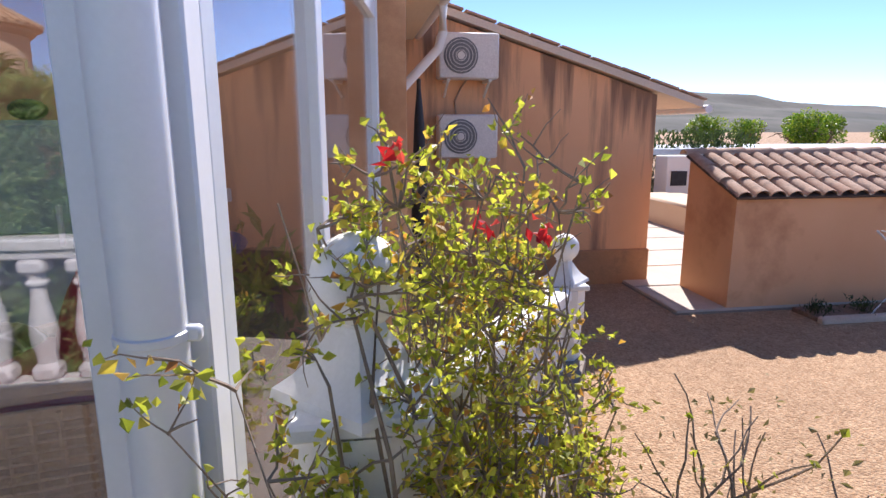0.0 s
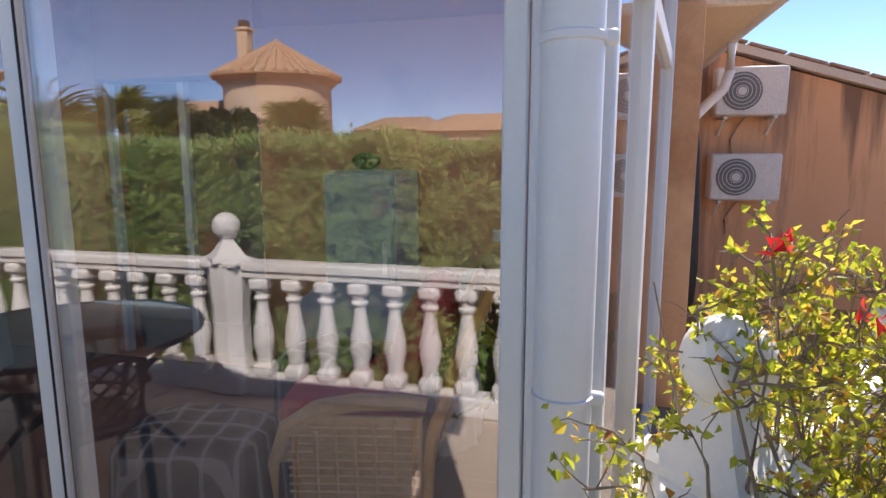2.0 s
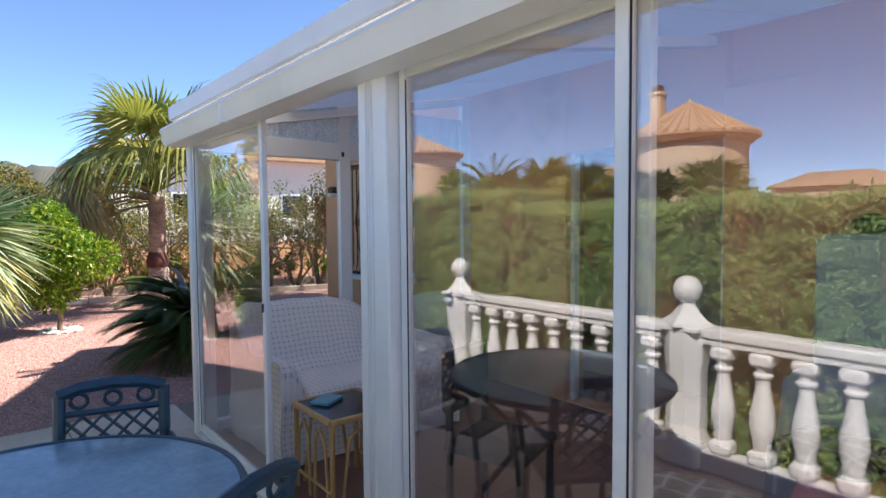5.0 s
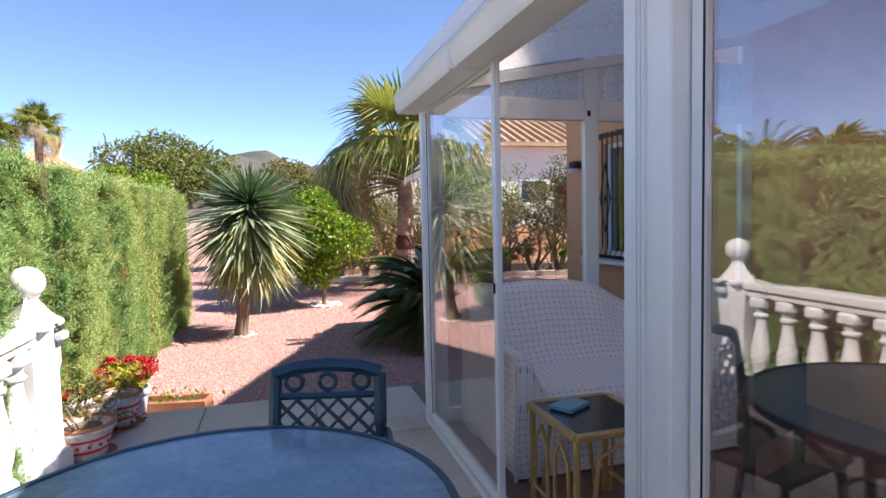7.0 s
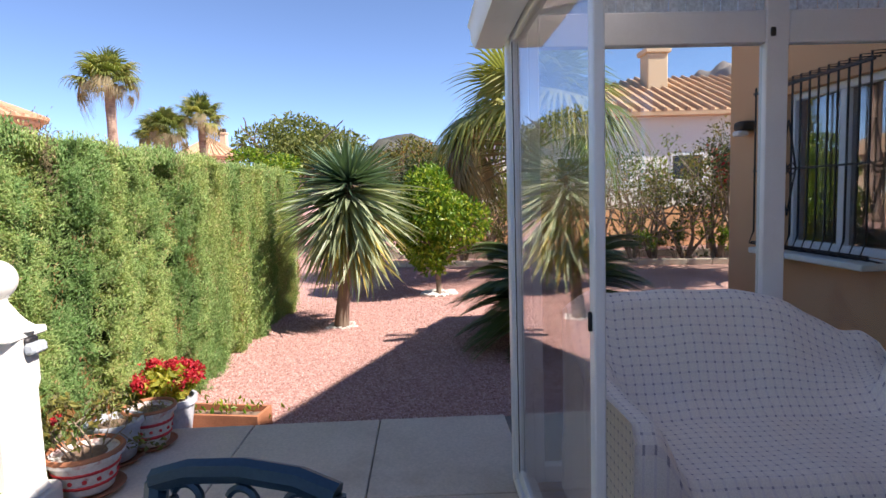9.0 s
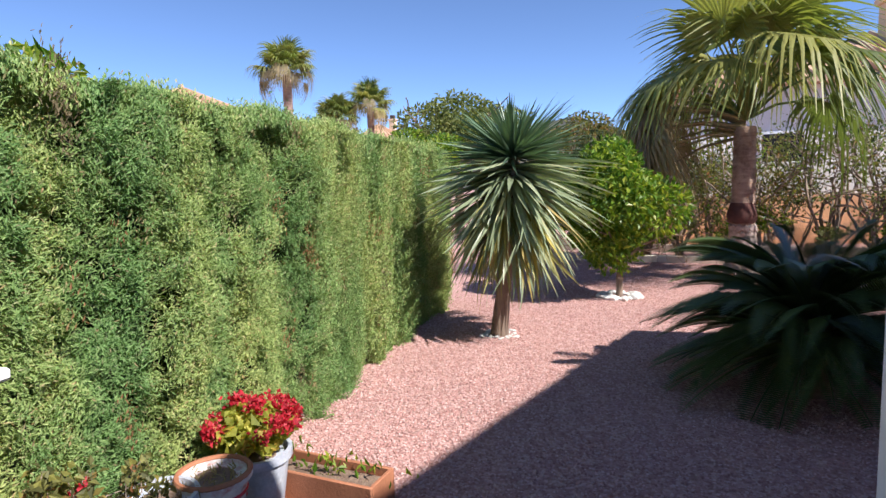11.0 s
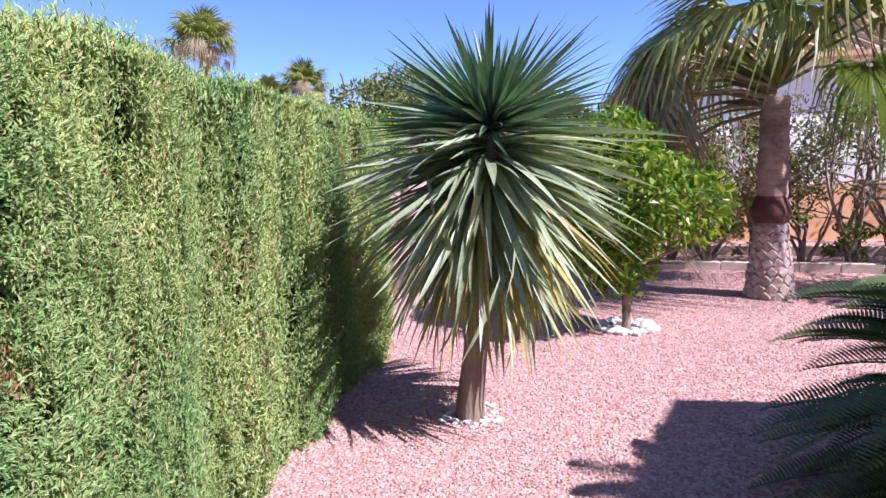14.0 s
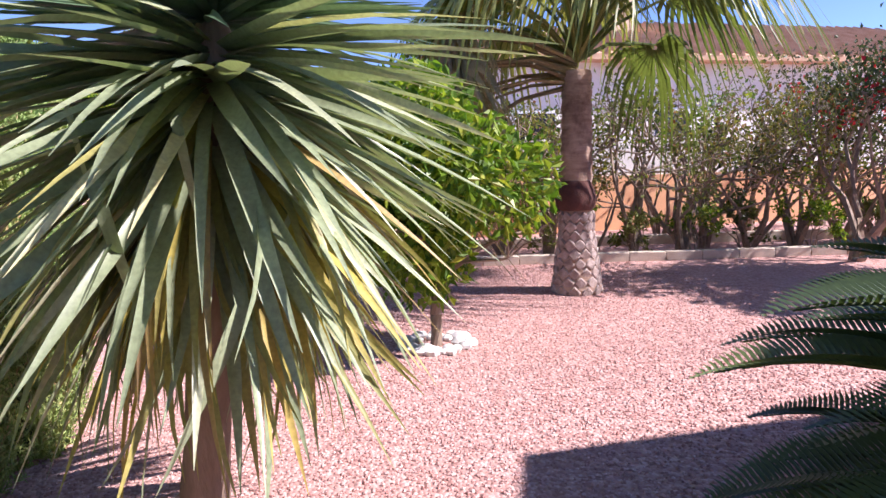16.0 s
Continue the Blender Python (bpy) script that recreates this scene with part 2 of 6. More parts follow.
# patch colours vary leaf tone and paint upright dark bands as shaded gaps
M["hedge"] = leafy("cypress_spray", [(0, (0.23, 0.33, 0.125)), (0.5, (0.34, 0.44, 0.18)), (0.9, (0.47, 0.55, 0.25)), (0.96, (0.52, 0.48, 0.28)), (1, (0.52, 0.33, 0.2))], 0.22, 0.6, 1.1, ((0.6, 0.78, 0.72), (1.16, 1.08, 1.0)), (2.4, 2.4, 0.45), spec=0.1)
# near-black green: the shade deep in the hedge, put into the colour
M["coreshade"] = surface("hedge_inside_shade", (0.03, 0.05, 0.02), (0.06, 0.08, 0.03), 0.95, 3, 40, 0.6)
M["yucca"] = leafy("yucca_leaf", [(0, (0.26, 0.32, 0.19)), (0.5, (0.44, 0.49, 0.31)), (0.85, (0.57, 0.6, 0.42)), (1, (0.6, 0.57, 0.3))], 0.18, 0.42, by_object=True, spec=0.55)
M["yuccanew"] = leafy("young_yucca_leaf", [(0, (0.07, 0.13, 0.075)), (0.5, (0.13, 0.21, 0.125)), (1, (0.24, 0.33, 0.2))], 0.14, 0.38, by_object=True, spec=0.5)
M["yuccaold"] = leafy("old_yucca_leaf", [(0, (0.22, 0.24, 0.09)), (0.5, (0.36, 0.34, 0.12)), (0.85, (0.52, 0.42, 0.1)), (1, (0.34, 0.22, 0.12))], 0.2, 0.45, by_object=True)
M["cycas"] = leafy("sago_leaf", [(0, (0.04, 0.07, 0.022)), (1, (0.13, 0.18, 0.055))], 0.16, 0.35, by_object=True, spec=0.6)
M["fan"] = leafy("fan_palm_leaf", [(0, (0.1, 0.14, 0.04)), (0.5, (0.19, 0.23, 0.06)), (1, (0.34, 0.33, 0.1))], 0.35, 0.45, by_object=True)
M["fandry"] = leafy("dry_palm_leaf", [(0, (0.2, 0.16, 0.09)), (0.6, (0.33, 0.27, 0.15)), (1, (0.42, 0.33, 0.16))], 0.25, 0.7, by_object=True)
M["citrus"] = leafy("citrus_leaf", [(0, (0.06, 0.14, 0.015)), (0.5, (0.14, 0.25, 0.025)), (0.85, (0.28, 0.36, 0.04)), (1, (0.4, 0.42, 0.06))], 0.35, 0.4)
M["shrub"] = leafy("dusty_shrub_leaf", [(0, (0.08, 0.085, 0.03)), (0.5, (0.16, 0.16, 0.05)), (0.8, (0.26, 0.25, 0.06)), (1, (0.3, 0.12, 0.06))], 0.35, 0.55)
M["bushleaf"] = leafy("yellow_green_leaf", [(0, (0.22, 0.25, 0.04)), (0.4, (0.4, 0.41, 0.07)), (0.75, (0.58, 0.54, 0.11)), (0.87, (0.6, 0.42, 0.1)), (1, (0.42, 0.17, 0.06))], 0.5, 0.5)
M["farleaf"] = leafy("far_olive_leaf", [(0, (0.1, 0.13, 0.035)), (1, (0.24, 0.26, 0.08))], 0.3, 0.6)
M["redleaf"] = leafy("red_bract", [(0, (0.35, 0.01, 0.03)), (0.6, (0.6, 0.03, 0.05)), (1, (0.7, 0.1, 0.12))], 0.4, 0.6)
M["darkleaf"] = leafy("dark_leaf", [(0, (0.03, 0.05, 0.02)), (1, (0.08, 0.11, 0.04))], 0.3, 0.5)


def throw_cloth():
    m, nt, p = nodes_of("checked_throw")
    geo = nt.nodes.new("ShaderNodeTexCoord")
    sep = nt.nodes.new("ShaderNodeSeparateXYZ")
    nt.links.new(geo.outputs["UV"], sep.inputs[0])
    outs = []
    for axis in (0, 1):
        w = nt.nodes.new("ShaderNodeMath")
        w.operation = "PINGPONG"
        w.inputs[1].default_value = 0.5
        nt.links.new(sep.outputs[axis], w.inputs[0])
        g = nt.nodes.new("ShaderNodeMath")
        g.operation = "LESS_THAN"
        g.inputs[1].default_value = 0.11
        nt.links.new(w.outputs[0], g.inputs[0])
        outs.append(g.outputs[0])
    both = nt.nodes.new("ShaderNodeMath")
    both.operation = "ADD"
    nt.links.new(outs[0], both.inputs[0])
    nt.links.new(outs[1], both.inputs[1])
    half = nt.nodes.new("ShaderNodeMath")
    half.operation = "MULTIPLY"
    half.inputs[1].default_value = 0.5
    nt.links.new(both.outputs[0], half.inputs[0])
    col = ramp(nt, half.outputs[0], [(0.0, (0.84, 0.83, 0.82)), (0.5, (0.77, 0.76, 0.79)), (1.0, (0.36, 0.37, 0.45))])
    n = noise_node(nt, 180, 2)
    nt.links.new(mixc(nt, 1.0, col, ramp(nt, n.outputs[0], [(0.2, (0.85, 0.85, 0.85)), (0.8, (1.1, 1.1, 1.1))]), "MULTIPLY"), p.inputs["Base Color"])
    p.inputs["Roughness"].default_value = 0.95
    return m


M["throw"] = throw_cloth()


def plaid():
    m, nt, p = nodes_of("dark_plaid")
    sep = nt.nodes.new("ShaderNodeSeparateXYZ")
    nt.links.new(nt.nodes.new("ShaderNodeTexCoord").outputs["Object"], sep.inputs[0])
    col = (0.05, 0.028, 0.03)
    for axis, step, width, c in ((0, 0.12, 0.2, (0.13, 0.12, 0.13)), (1, 0.12, 0.2, (0.12, 0.11, 0.12)), (0, 0.12, 0.07, (0.36, 0.34, 0.34)), (1, 0.12, 0.07, (0.36, 0.34, 0.34))):
        w = nt.nodes.new("ShaderNodeMath")
        w.operation = "PINGPONG"
        w.inputs[1].default_value = step / 2
        nt.links.new(sep.outputs[axis], w.inputs[0])
        g = nt.nodes.new("ShaderNodeMath")
        g.operation = "LESS_THAN"
        g.inputs[1].default_value = step * width
        nt.links.new(w.outputs[0], g.inputs[0])
        h = nt.nodes.new("ShaderNodeMath")
        h.operation = "MULTIPLY"
        h.inputs[1].default_value = 0.6
        nt.links.new(g.outputs[0], h.inputs[0])
        col = mixc(nt, h.outputs[0], col, c)
    nt.links.new(col, p.inputs["Base Color"])
    p.inputs["Roughness"].default_value = 0.95
    return m


M["plaid"] = plaid()


def ground_material():
    m, nt, p = nodes_of("gravel_and_sand")
    sep = nt.nodes.new("ShaderNodeSeparateXYZ")
    geo = nt.nodes.new("ShaderNodeNewGeometry")
    nt.links.new(geo.outputs["Position"], sep.inputs[0])
    v = nt.nodes.new("ShaderNodeTexVoronoi")
    v.inputs["Scale"].default_value = 48
    nt.links.new(geo.outputs["Position"], v.inputs["Vector"])
    big, mid = noise_node(nt, 0.7, 5), noise_node(nt, 9, 4)
    pink = ramp(nt, v.outputs["Color"], [(0.1, (0.38, 0.2, 0.175)), (0.5, (0.52, 0.3, 0.265)), (0.9, (0.64, 0.43, 0.39))])
    sand = ramp(nt, v.outputs["Color"], [(0.1, (0.3, 0.18, 0.1)), (0.5, (0.39, 0.25, 0.145)), (0.9, (0.48, 0.33, 0.205))])
    side = nt.nodes.new("ShaderNodeMapRange")
    side.inputs["From Min"].default_value, side.inputs["From Max"].default_value = -4.0, -1.0
    nt.links.new(sep.outputs[0], side.inputs["Value"])
    col = mixc(nt, side.outputs[0], pink, sand)
    col = mixc(nt, 1.0, col, ramp(nt, big.outputs[0], [(0.3, (0.9, 0.89, 0.88)), (0.7, (1.08, 1.08, 1.07))]), "MULTIPLY")
    col = mixc(nt, 1.0, col, ramp(nt, mid.outputs[0], [(0.3, (0.88, 0.87, 0.86)), (0.7, (1.1, 1.1, 1.1))]), "MULTIPLY")
    nt.links.new(col, p.inputs["Base Color"])
    p.inputs["Roughness"].default_value = 0.95
    bp = nt.nodes.new("ShaderNodeBump")
    bp.inputs["Strength"].default_value, bp.inputs["Distance"].default_value = 0.8, 0.015
    nt.links.new(v.outputs["Distance"], bp.inputs["Height"])
    bp.invert = True
    nt.links.new(bp.outputs[0], p.inputs["Normal"])
    return m


M["ground"] = ground_material()
M["gravel"] = leafy("pink_gravel_stone", [(0, (0.37, 0.19, 0.165)), (0.5, (0.52, 0.3, 0.27)), (1, (0.7, 0.5, 0.46))], 0.0, 0.9)


# ---------- mesh builders ----------
class Build:
    """Collects vertices and faces of one mesh."""

    def __init__(self):
        self.v, self.f, self.uv = [], [], None

    def box(self, c, s, b=0.006, m=None):
        cx, cy, cz = c
        hx, hy, hz = s[0] / 2, s[1] / 2, s[2] / 2
        b = min(b, hx * 0.45, hy * 0.45, hz * 0.45)
        n0 = len(self.v)
        idx, pts = {}, []
        for sx in (-1, 1):
            for sy in (-1, 1):
                for sz in (-1, 1):
                    for k, q in enumerate(((hx, hy - b, hz - b), (hx - b, hy, hz - b), (hx - b, hy - b, hz))):
                        idx[sx, sy, sz, k] = len(pts)
                        pts.append(Vector((sx * q[0], sy * q[1], sz * q[2])))
        faces = []
        for k, order in ((0, ((-1, -1), (1, -1), (1, 1), (-1, 1))),) * 1:
            for s0 in (-1, 1):
                faces.append([idx[s0, a, d, 0] for a, d in order])
                faces.append([idx[a, s0, d, 1] for a, d in order])
                faces.append([idx[a, d, s0, 2] for a, d in order])
        for a in (-1, 1):
            for d in (-1, 1):
                faces.append([idx[a, d, -1, 0], idx[a, d, 1, 0], idx[a, d, 1, 1], idx[a, d, -1, 1]])
                faces.append([idx[a, -1, d, 0], idx[a, 1, d, 0], idx[a, 1, d, 2], idx[a, -1, d, 2]])
                faces.append([idx[-1, a, d, 1], idx[1, a, d, 1], idx[1, a, d, 2], idx[-1, a, d, 2]])
                for e in (-1, 1):
                    faces.append([idx[a, d, e, 0], idx[a, d, e, 1], idx[a, d, e, 2]])
        for f in faces:
            mid = sum((pts[i] for i in f), Vector()) / len(f)
            nrm = (pts[f[1]] - pts[f[0]]).cross(pts[f[2]] - pts[f[0]])
            if nrm.dot(mid) < 0:
                f.reverse()
            self.f.append([i + n0 for i in f])
        for q in pts:
            q = q + Vector(c) if m is None else m @ q + Vector(c)
            self.v.append(tuple(q))
        return self

    def bar(self, a, b, w, d, bev=0.004):
        """A bar of section w x d from a to b."""
        a, b = Vector(a), Vector(b)
        q = (b - a).to_track_quat("Z", "Y").to_matrix()
        return self.box((a + b) / 2, (w, d, (b - a).length), bev, q)

    def lathe(self, profile, c=(0, 0, 0), seg=16, square=()):
        n0 = len(self.v)
        for r, z in profile:
            for i in range(seg):
                a = 2 * math.pi * (i + 0.5) / seg
                self.v.append((c[0] + r * math.cos(a), c[1] + r * math.sin(a), c[2] + z))
        for j in range(len(profile) - 1):
            for i in range(seg):
                k = (i + 1) % seg
                self.f.append([n0 + j * seg + i, n0 + j * seg + k, n0 + (j + 1) * seg + k, n0 + (j + 1) * seg + i])
        self.f.append([n0 + i for i in reversed(range(seg))])
        self.f.append([n0 + (len(profile) - 1) * seg + i for i in range(seg)])
        return self

    def tube(self, pts, radii, seg=6):
        pts = [Vector(p) for p in pts]
        if isinstance(radii, (int, float)):
            radii = [radii] * len(pts)
        n0 = len(self.v)
        for i, p in enumerate(pts):
            t = pts[min(i + 1, len(pts) - 1)] - pts[max(i - 1, 0)]
            q = t.to_track_quat("Z", "Y")
            for k in range(seg):
                a = 2 * math.pi * k / seg
                self.v.append(tuple(p + q @ Vector((radii[i] * math.cos(a), radii[i] * math.sin(a), 0))))
        for j in range(len(pts) - 1):
            for i in range(seg):
                k = (i + 1) % seg
                self.f.append([n0 + j * seg + i, n0 + j * seg + k, n0 + (j + 1) * seg + k, n0 + (j + 1) * seg + i])
        self.f.append([n0 + i for i in reversed(range(seg))])
        self.f.append([n0 + (len(pts) - 1) * seg + i for i in range(seg)])
        return self

    def ring(self, c, r, tube, axis="x", seg=20):
        pts = []
        for i in range(seg + 1):
            a = 2 * math.pi * i / seg
            u, w = r * math.cos(a), r * math.sin(a)
            pts.append({"x": (c[0], c[1] + u, c[2] + w), "y": (c[0] + u, c[1], c[2] + w), "z": (c[0] + u, c[1] + w, c[2])}[axis])
        return self.tube(pts, tube, 6)

    def ball(self, c, r, seg=20, rings=12, squash=1.0):
        prof = [(max(r * math.sin(math.pi * i / rings), 0.0005), -r * squash * math.cos(math.pi * i / rings)) for i in range(rings + 1)]
        return self.lathe(prof, c, seg)

    def arrays(self, v, f):
        n0 = len(self.v)
        self.v.extend(map(tuple, v))
        self.f.extend([[int(i) + n0 for i in q] for q in f])
        return self

    def mesh(self, name, material, smooth=True):
        me = bpy.data.meshes.new(name)
        me.from_pydata(self.v, [], self.f)
        me.materials.append(material)
        if smooth:
            me.polygons.foreach_set("use_smooth", [True] * len(me.polygons))
            me.set_sharp_from_angle(angle=radians(38))
        return me


def raw_mesh(name, v, f, material, smooth=False):
    me = bpy.data.meshes.new(name)
    me.from_pydata(v.tolist() if hasattr(v, "tolist") else v, [], f.tolist() if hasattr(f, "tolist") else f)
    me.materials.append(material)
    if smooth:
        me.polygons.foreach_set("use_smooth", [True] * len(me.polygons))
    return me


def part(name, b, material, parent, label="", m=None):
    """One mesh object under a thing or part. b: a Build or a finished mesh."""
    ob = new(name, b.mesh(name, material) if isinstance(b, Build) else b)
    ob.parent = parent
    if m is not None:
        ob.matrix_basis = m
    if name in ("leaves", "bloom", "flower", "flowers", "dry_stubble", "sprouts", "low_plant", "crown", "blossom", "hedge_face", "hedge_top", "twig_work"):
        tagged(ob, kind="stuff")
    return tagged(ob, label)


def thing(name, at, label, category, group="", rz=0.0, kind=""):
    ob = new(name)
    ob.matrix_basis = pose(*at, 0, 0, rz)
    return tagged(ob, label, category, group, kind)


def setting(name, b, material, label="", category=""):
    ob = new(name, b.mesh(name, material) if isinstance(b, Build) else b)
    return tagged(ob, label, category, "", "structure")


rng = np.random.default_rng(7)


def leaf_mesh(name, centers, dirs, length, width, material, spread=0.6, curl=0.25, face=None):
    """Many small folded leaves, one at each centre, pointing about along dirs."""
    n = len(centers)
    d = dirs + rng.normal(0, spread, (n, 3))
    d /= np.linalg.norm(d, axis=1, keepdims=True) + 1e-9
    o = rng.normal(0, 1, (n, 3)) if face is None else rng.normal(0, 0.45, (n, 3)) + face
    s = np.cross(d, o)
    s /= np.linalg.norm(s, axis=1, keepdims=True) + 1e-9
    u = np.cross(s, d)
    ln = (length * rng.uniform(0.6, 1.3, n))[:, None]
    wd = (width * rng.uniform(0.6, 1.3, n))[:, None]
    base, tip = centers - d * ln * 0.5, centers + d * ln * 0.5 - u * ln * curl * 0.4
    left, right = centers + s * wd * 0.5 + u * wd * curl, centers - s * wd * 0.5 + u * wd * curl
    v = np.stack([base, left, tip, right], 1).reshape(-1, 3)
    k = np.arange(n)[:, None] * 4
    f = np.concatenate([k + [[0, 1, 2]], k + [[0, 2, 3]]], 1).reshape(-1, 3)
    return raw_mesh(name, v, f, material)


def branch_tree(b, root, direction, length, radius, depth, ends, spread=0.6, kids=3, seg=5):
    """Tapered limbs that fork; the tips are added to ends."""
    p, d = Vector(root), Vector(direction).normalized()
    pts, rad = [p.copy()], [radius]
    n = 4
    for i in range(n):
        d = (d + Vector(rng.normal(0, 0.16, 3))).normalized()
        p = p + d * length / n
        pts.append(p.copy())
        rad.append(radius * (1 - 0.45 * (i + 1) / n))
    b.tube(pts, rad, seg)
    if depth == 0:
        ends.extend((tuple(q), tuple(d)) for q in pts[1:])
        return
    for i in range(kids):
        at = pts[-1] if i == 0 else pts[int(rng.integers(2, n + 1))]
        nd = (d + Vector(rng.normal(0, spread, 3)) + Vector((0, 0, 0.15))).normalized()
        branch_tree(b, at, nd, length * rng.uniform(0.6, 0.85), radius * 0.55, depth - 1, ends, spread, kids, max(4, seg - 1))


# ---------- ground ----------
def smooth(a, b, x):
    t = np.clip((x - a) / (b - a), 0, 1)
    return t * t * (3 - 2 * t)


def ground_height(x, y):
    return -0.5 * smooth(-3.5, -1.0, x) - 0.0 * y


def build_ground():
    xs = np.concatenate([[-3000, -800, -200, -80], np.linspace(-40, 20, 121), [80, 200, 800, 3000]])
    ys = np.concatenate([[-3000, -800, -200, -80], np.linspace(-30, 30, 61), [80, 200, 800, 3000]])
    X, Y = np.meshgrid(xs, ys, indexing="ij")
    v = np.stack([X, Y, ground_height(X, Y)], -1).reshape(-1, 3)
    ny = len(ys)
    i, j = np.meshgrid(np.arange(len(xs) - 1), np.arange(ny - 1), indexing="ij")
    a = (i * ny + j).reshape(-1)
    setting("ground", raw_mesh("ground", v, np.stack([a, a + ny, a + ny + 1, a + 1], 1), M["ground"], True), "pink gravel garden running into tan sandy yard", "ground")


build_ground()
FLOOR = 0.17


def terrace():
    b = Build()
    out = [(-6.0, -1.46), (0.2, -1.46), (0.2, 0.95), (1.45, 3.4), (1.45, 3.8), (-6.0, 3.8)]
    n = len(out)
    b.v = [(x, y, FLOOR - 0.012) for x, y in out] + [(x, y, -0.6) for x, y in out]
    b.f = [list(range(n))] + [[(i + 1) % n, i, n + i, n + (i + 1) % n] for i in range(n)]
    base = setting("terrace_floor", b, M["joint"], "raised terrace of large pale stone slabs", "floor")
    piece = Build().box((0, 0, 0), (0.992, 0.792, 0.024), 0.004).mesh("slab", M["slab"])
    for i in range(6):
        for j in range(3):
            part("slab", piece, None, base, "", pose(-5.5 + i, -1.0 + j * 0.8, FLOOR - 0.0125 + 0.0015 * ((i * 3 + j) % 3), 0, 0, 0))
    return base


terrace()

# ---------- sunroom ----------
GY = 0.97
TOP = 2.335


def sunroom():
    room = thing("sunroom", (0, 0, 0), "white aluminium sunroom with tinted sliding glass, one leaf open", "sunroom", kind="structure")
    w = M["white"]

    def post(x0, x1, y0, y1, z0=FLOOR, z1=TOP, name="post"):
        return part(name, Build().box(((x0 + x1) / 2, (y0 + y1) / 2, (z0 + z1) / 2), (x1 - x0, y1 - y0, z1 - z0), 0.006), w, room)

    # front posts, ribbed on the outside
    for x0, x1 in ((-5.14, -5.06), (-2.715, -2.505), (-0.37, -0.23)):
        p = post(x0, x1, GY - 0.05, GY + 0.05)
        if x1 - x0 > 0.15:
            for k in (0.35, 0.43, 0.51):
                part("groove_bead", Build().box((x0 + (x1 - x0) * k, GY - 0.055, (FLOOR + TOP) / 2), (0.011, 0.014, TOP - FLOOR - 0.01), 0.004), w, p)
    post(-5.06, -0.37, GY - 0.045, GY + 0.045, TOP - 0.02, TOP - 0.002, "top_rail")
    post(-5.06, -0.37, GY - 0.05, GY + 0.05, FLOOR, FLOOR + 0.04, "sill")

    def leaf(x0, x1, y, name="glass_leaf"):
        b = Build()
        z0, z1, s = FLOOR + 0.045, TOP - 0.022, 0.045
        for a, c in ((x0, x0 + s), (x1 - s, x1)):
            b.box(((a + c) / 2, y, (z0 + z1) / 2), (c - a, 0.03, z1 - z0), 0.004)
        b.box(((x0 + x1) / 2, y, z0 + 0.03), (x1 - x0 - 2 * s, 0.028, 0.06), 0.004)
        b.box(((x0 + x1) / 2, y, z1 - 0.02), (x1 - x0 - 2 * s, 0.028, 0.04), 0.004)
        f = part(name, b, w, room)
        g = part("pane", Build().box(((x0 + x1) / 2, y, (z0 + z1) / 2 + 0.01), (x1 - x0 - 2 * s - 0.002, 0.006, z1 - z0 - 0.102), 0.0008), M["glass"], f, "tinted reflecting glass")
        g.visible_shadow = False
        part("gasket", Build().box((x0 + s + 0.003, y - 0.016, (z0 + z1) / 2), (0.006, 0.004, z1 - z0 - 0.1), 0.001), M["black"], f)
        return f

    leaf(-5.055, -3.765, GY - 0.018)
    leaf(-2.5, -1.435, GY + 0.018)
    leaf(-1.515, -0.375, GY - 0.018)
    h = part("handle", Build().box((-3.787, GY - 0.038, 1.26), (0.008, 0.01, 0.05), 0.003), M["black"], room, "black pull handle")
    # east side, turned a little away from the front
    east_dir = Vector((0.4, 2.55, 0)).normalized()
    a0 = Vector((-0.265, GY + 0.055, 0))
    yaw = math.degrees(math.atan2(-east_dir.x, east_dir.y))

    def east(s0, s1, z0, z1, d, name, mat=w, parent=room, label="", off=0.0):
        c = a0 + east_dir * (s0 + s1) / 2
        side = Vector((east_dir.y, -east_dir.x, 0))
        ob = part(name, Build().box((0, 0, 0), (d, s1 - s0, z1 - z0), min(0.004, d * 0.2)), mat, parent, label, pose(c.x + side.x * off, c.y + side.y * off, (z0 + z1) / 2, 0, 0, yaw))
        return ob

    ZT = 2.75
    for s0, s1 in ((0.0, 0.06), (0.86, 0.95), (2.42, 2.5)):
        east(s0, s1, FLOOR, ZT, 0.07, "post")
    for s0, s1 in ((0.06, 0.86), (0.95, 2.42)):
        east(s0, s1, FLOOR, FLOOR + 0.09, 0.06, "sill")
        east(s0, s1, 2.2, 2.28, 0.06, "transom")
        east(s0, s1, ZT - 0.06, ZT, 0.06, "top_rail")
        for z0, z1 in ((FLOOR + 0.09, 2.2), (2.28, ZT - 0.06)):
            g = east(s0 + 0.001, s1 - 0.001, z0, z1, 0.006, "pane", M["glass"], room, "tinted reflecting glass")
            g.visible_shadow = False
    # west side
    for y0, y1, zt in ((GY + 0.05, GY + 0.1, 2.47), (2.13, 2.24, 2.68), (3.5, 3.6, 2.93)):
        post(-5.13, -5.07, y0, y1, FLOOR, zt)
    for y0, y1 in ((GY + 0.1, 2.13), (2.24, 3.5)):
        post(-5.13, -5.07, y0, y1, FLOOR, FLOOR + 0.09, "sill")
        post(-5.13, -5.07, y0, y1, 2.25, 2.4, "transom")
        g = part("pane", Build().box((-5.1, (y0 + y1) / 2, (FLOOR + 0.09 + 2.25) / 2), (0.006, y1 - y0 - 0.002, 2.25 - FLOOR - 0.092), 0.0008), M["clear"], room, "clear glass")
        g.visible_shadow = False
        b = Build()
        n = 26
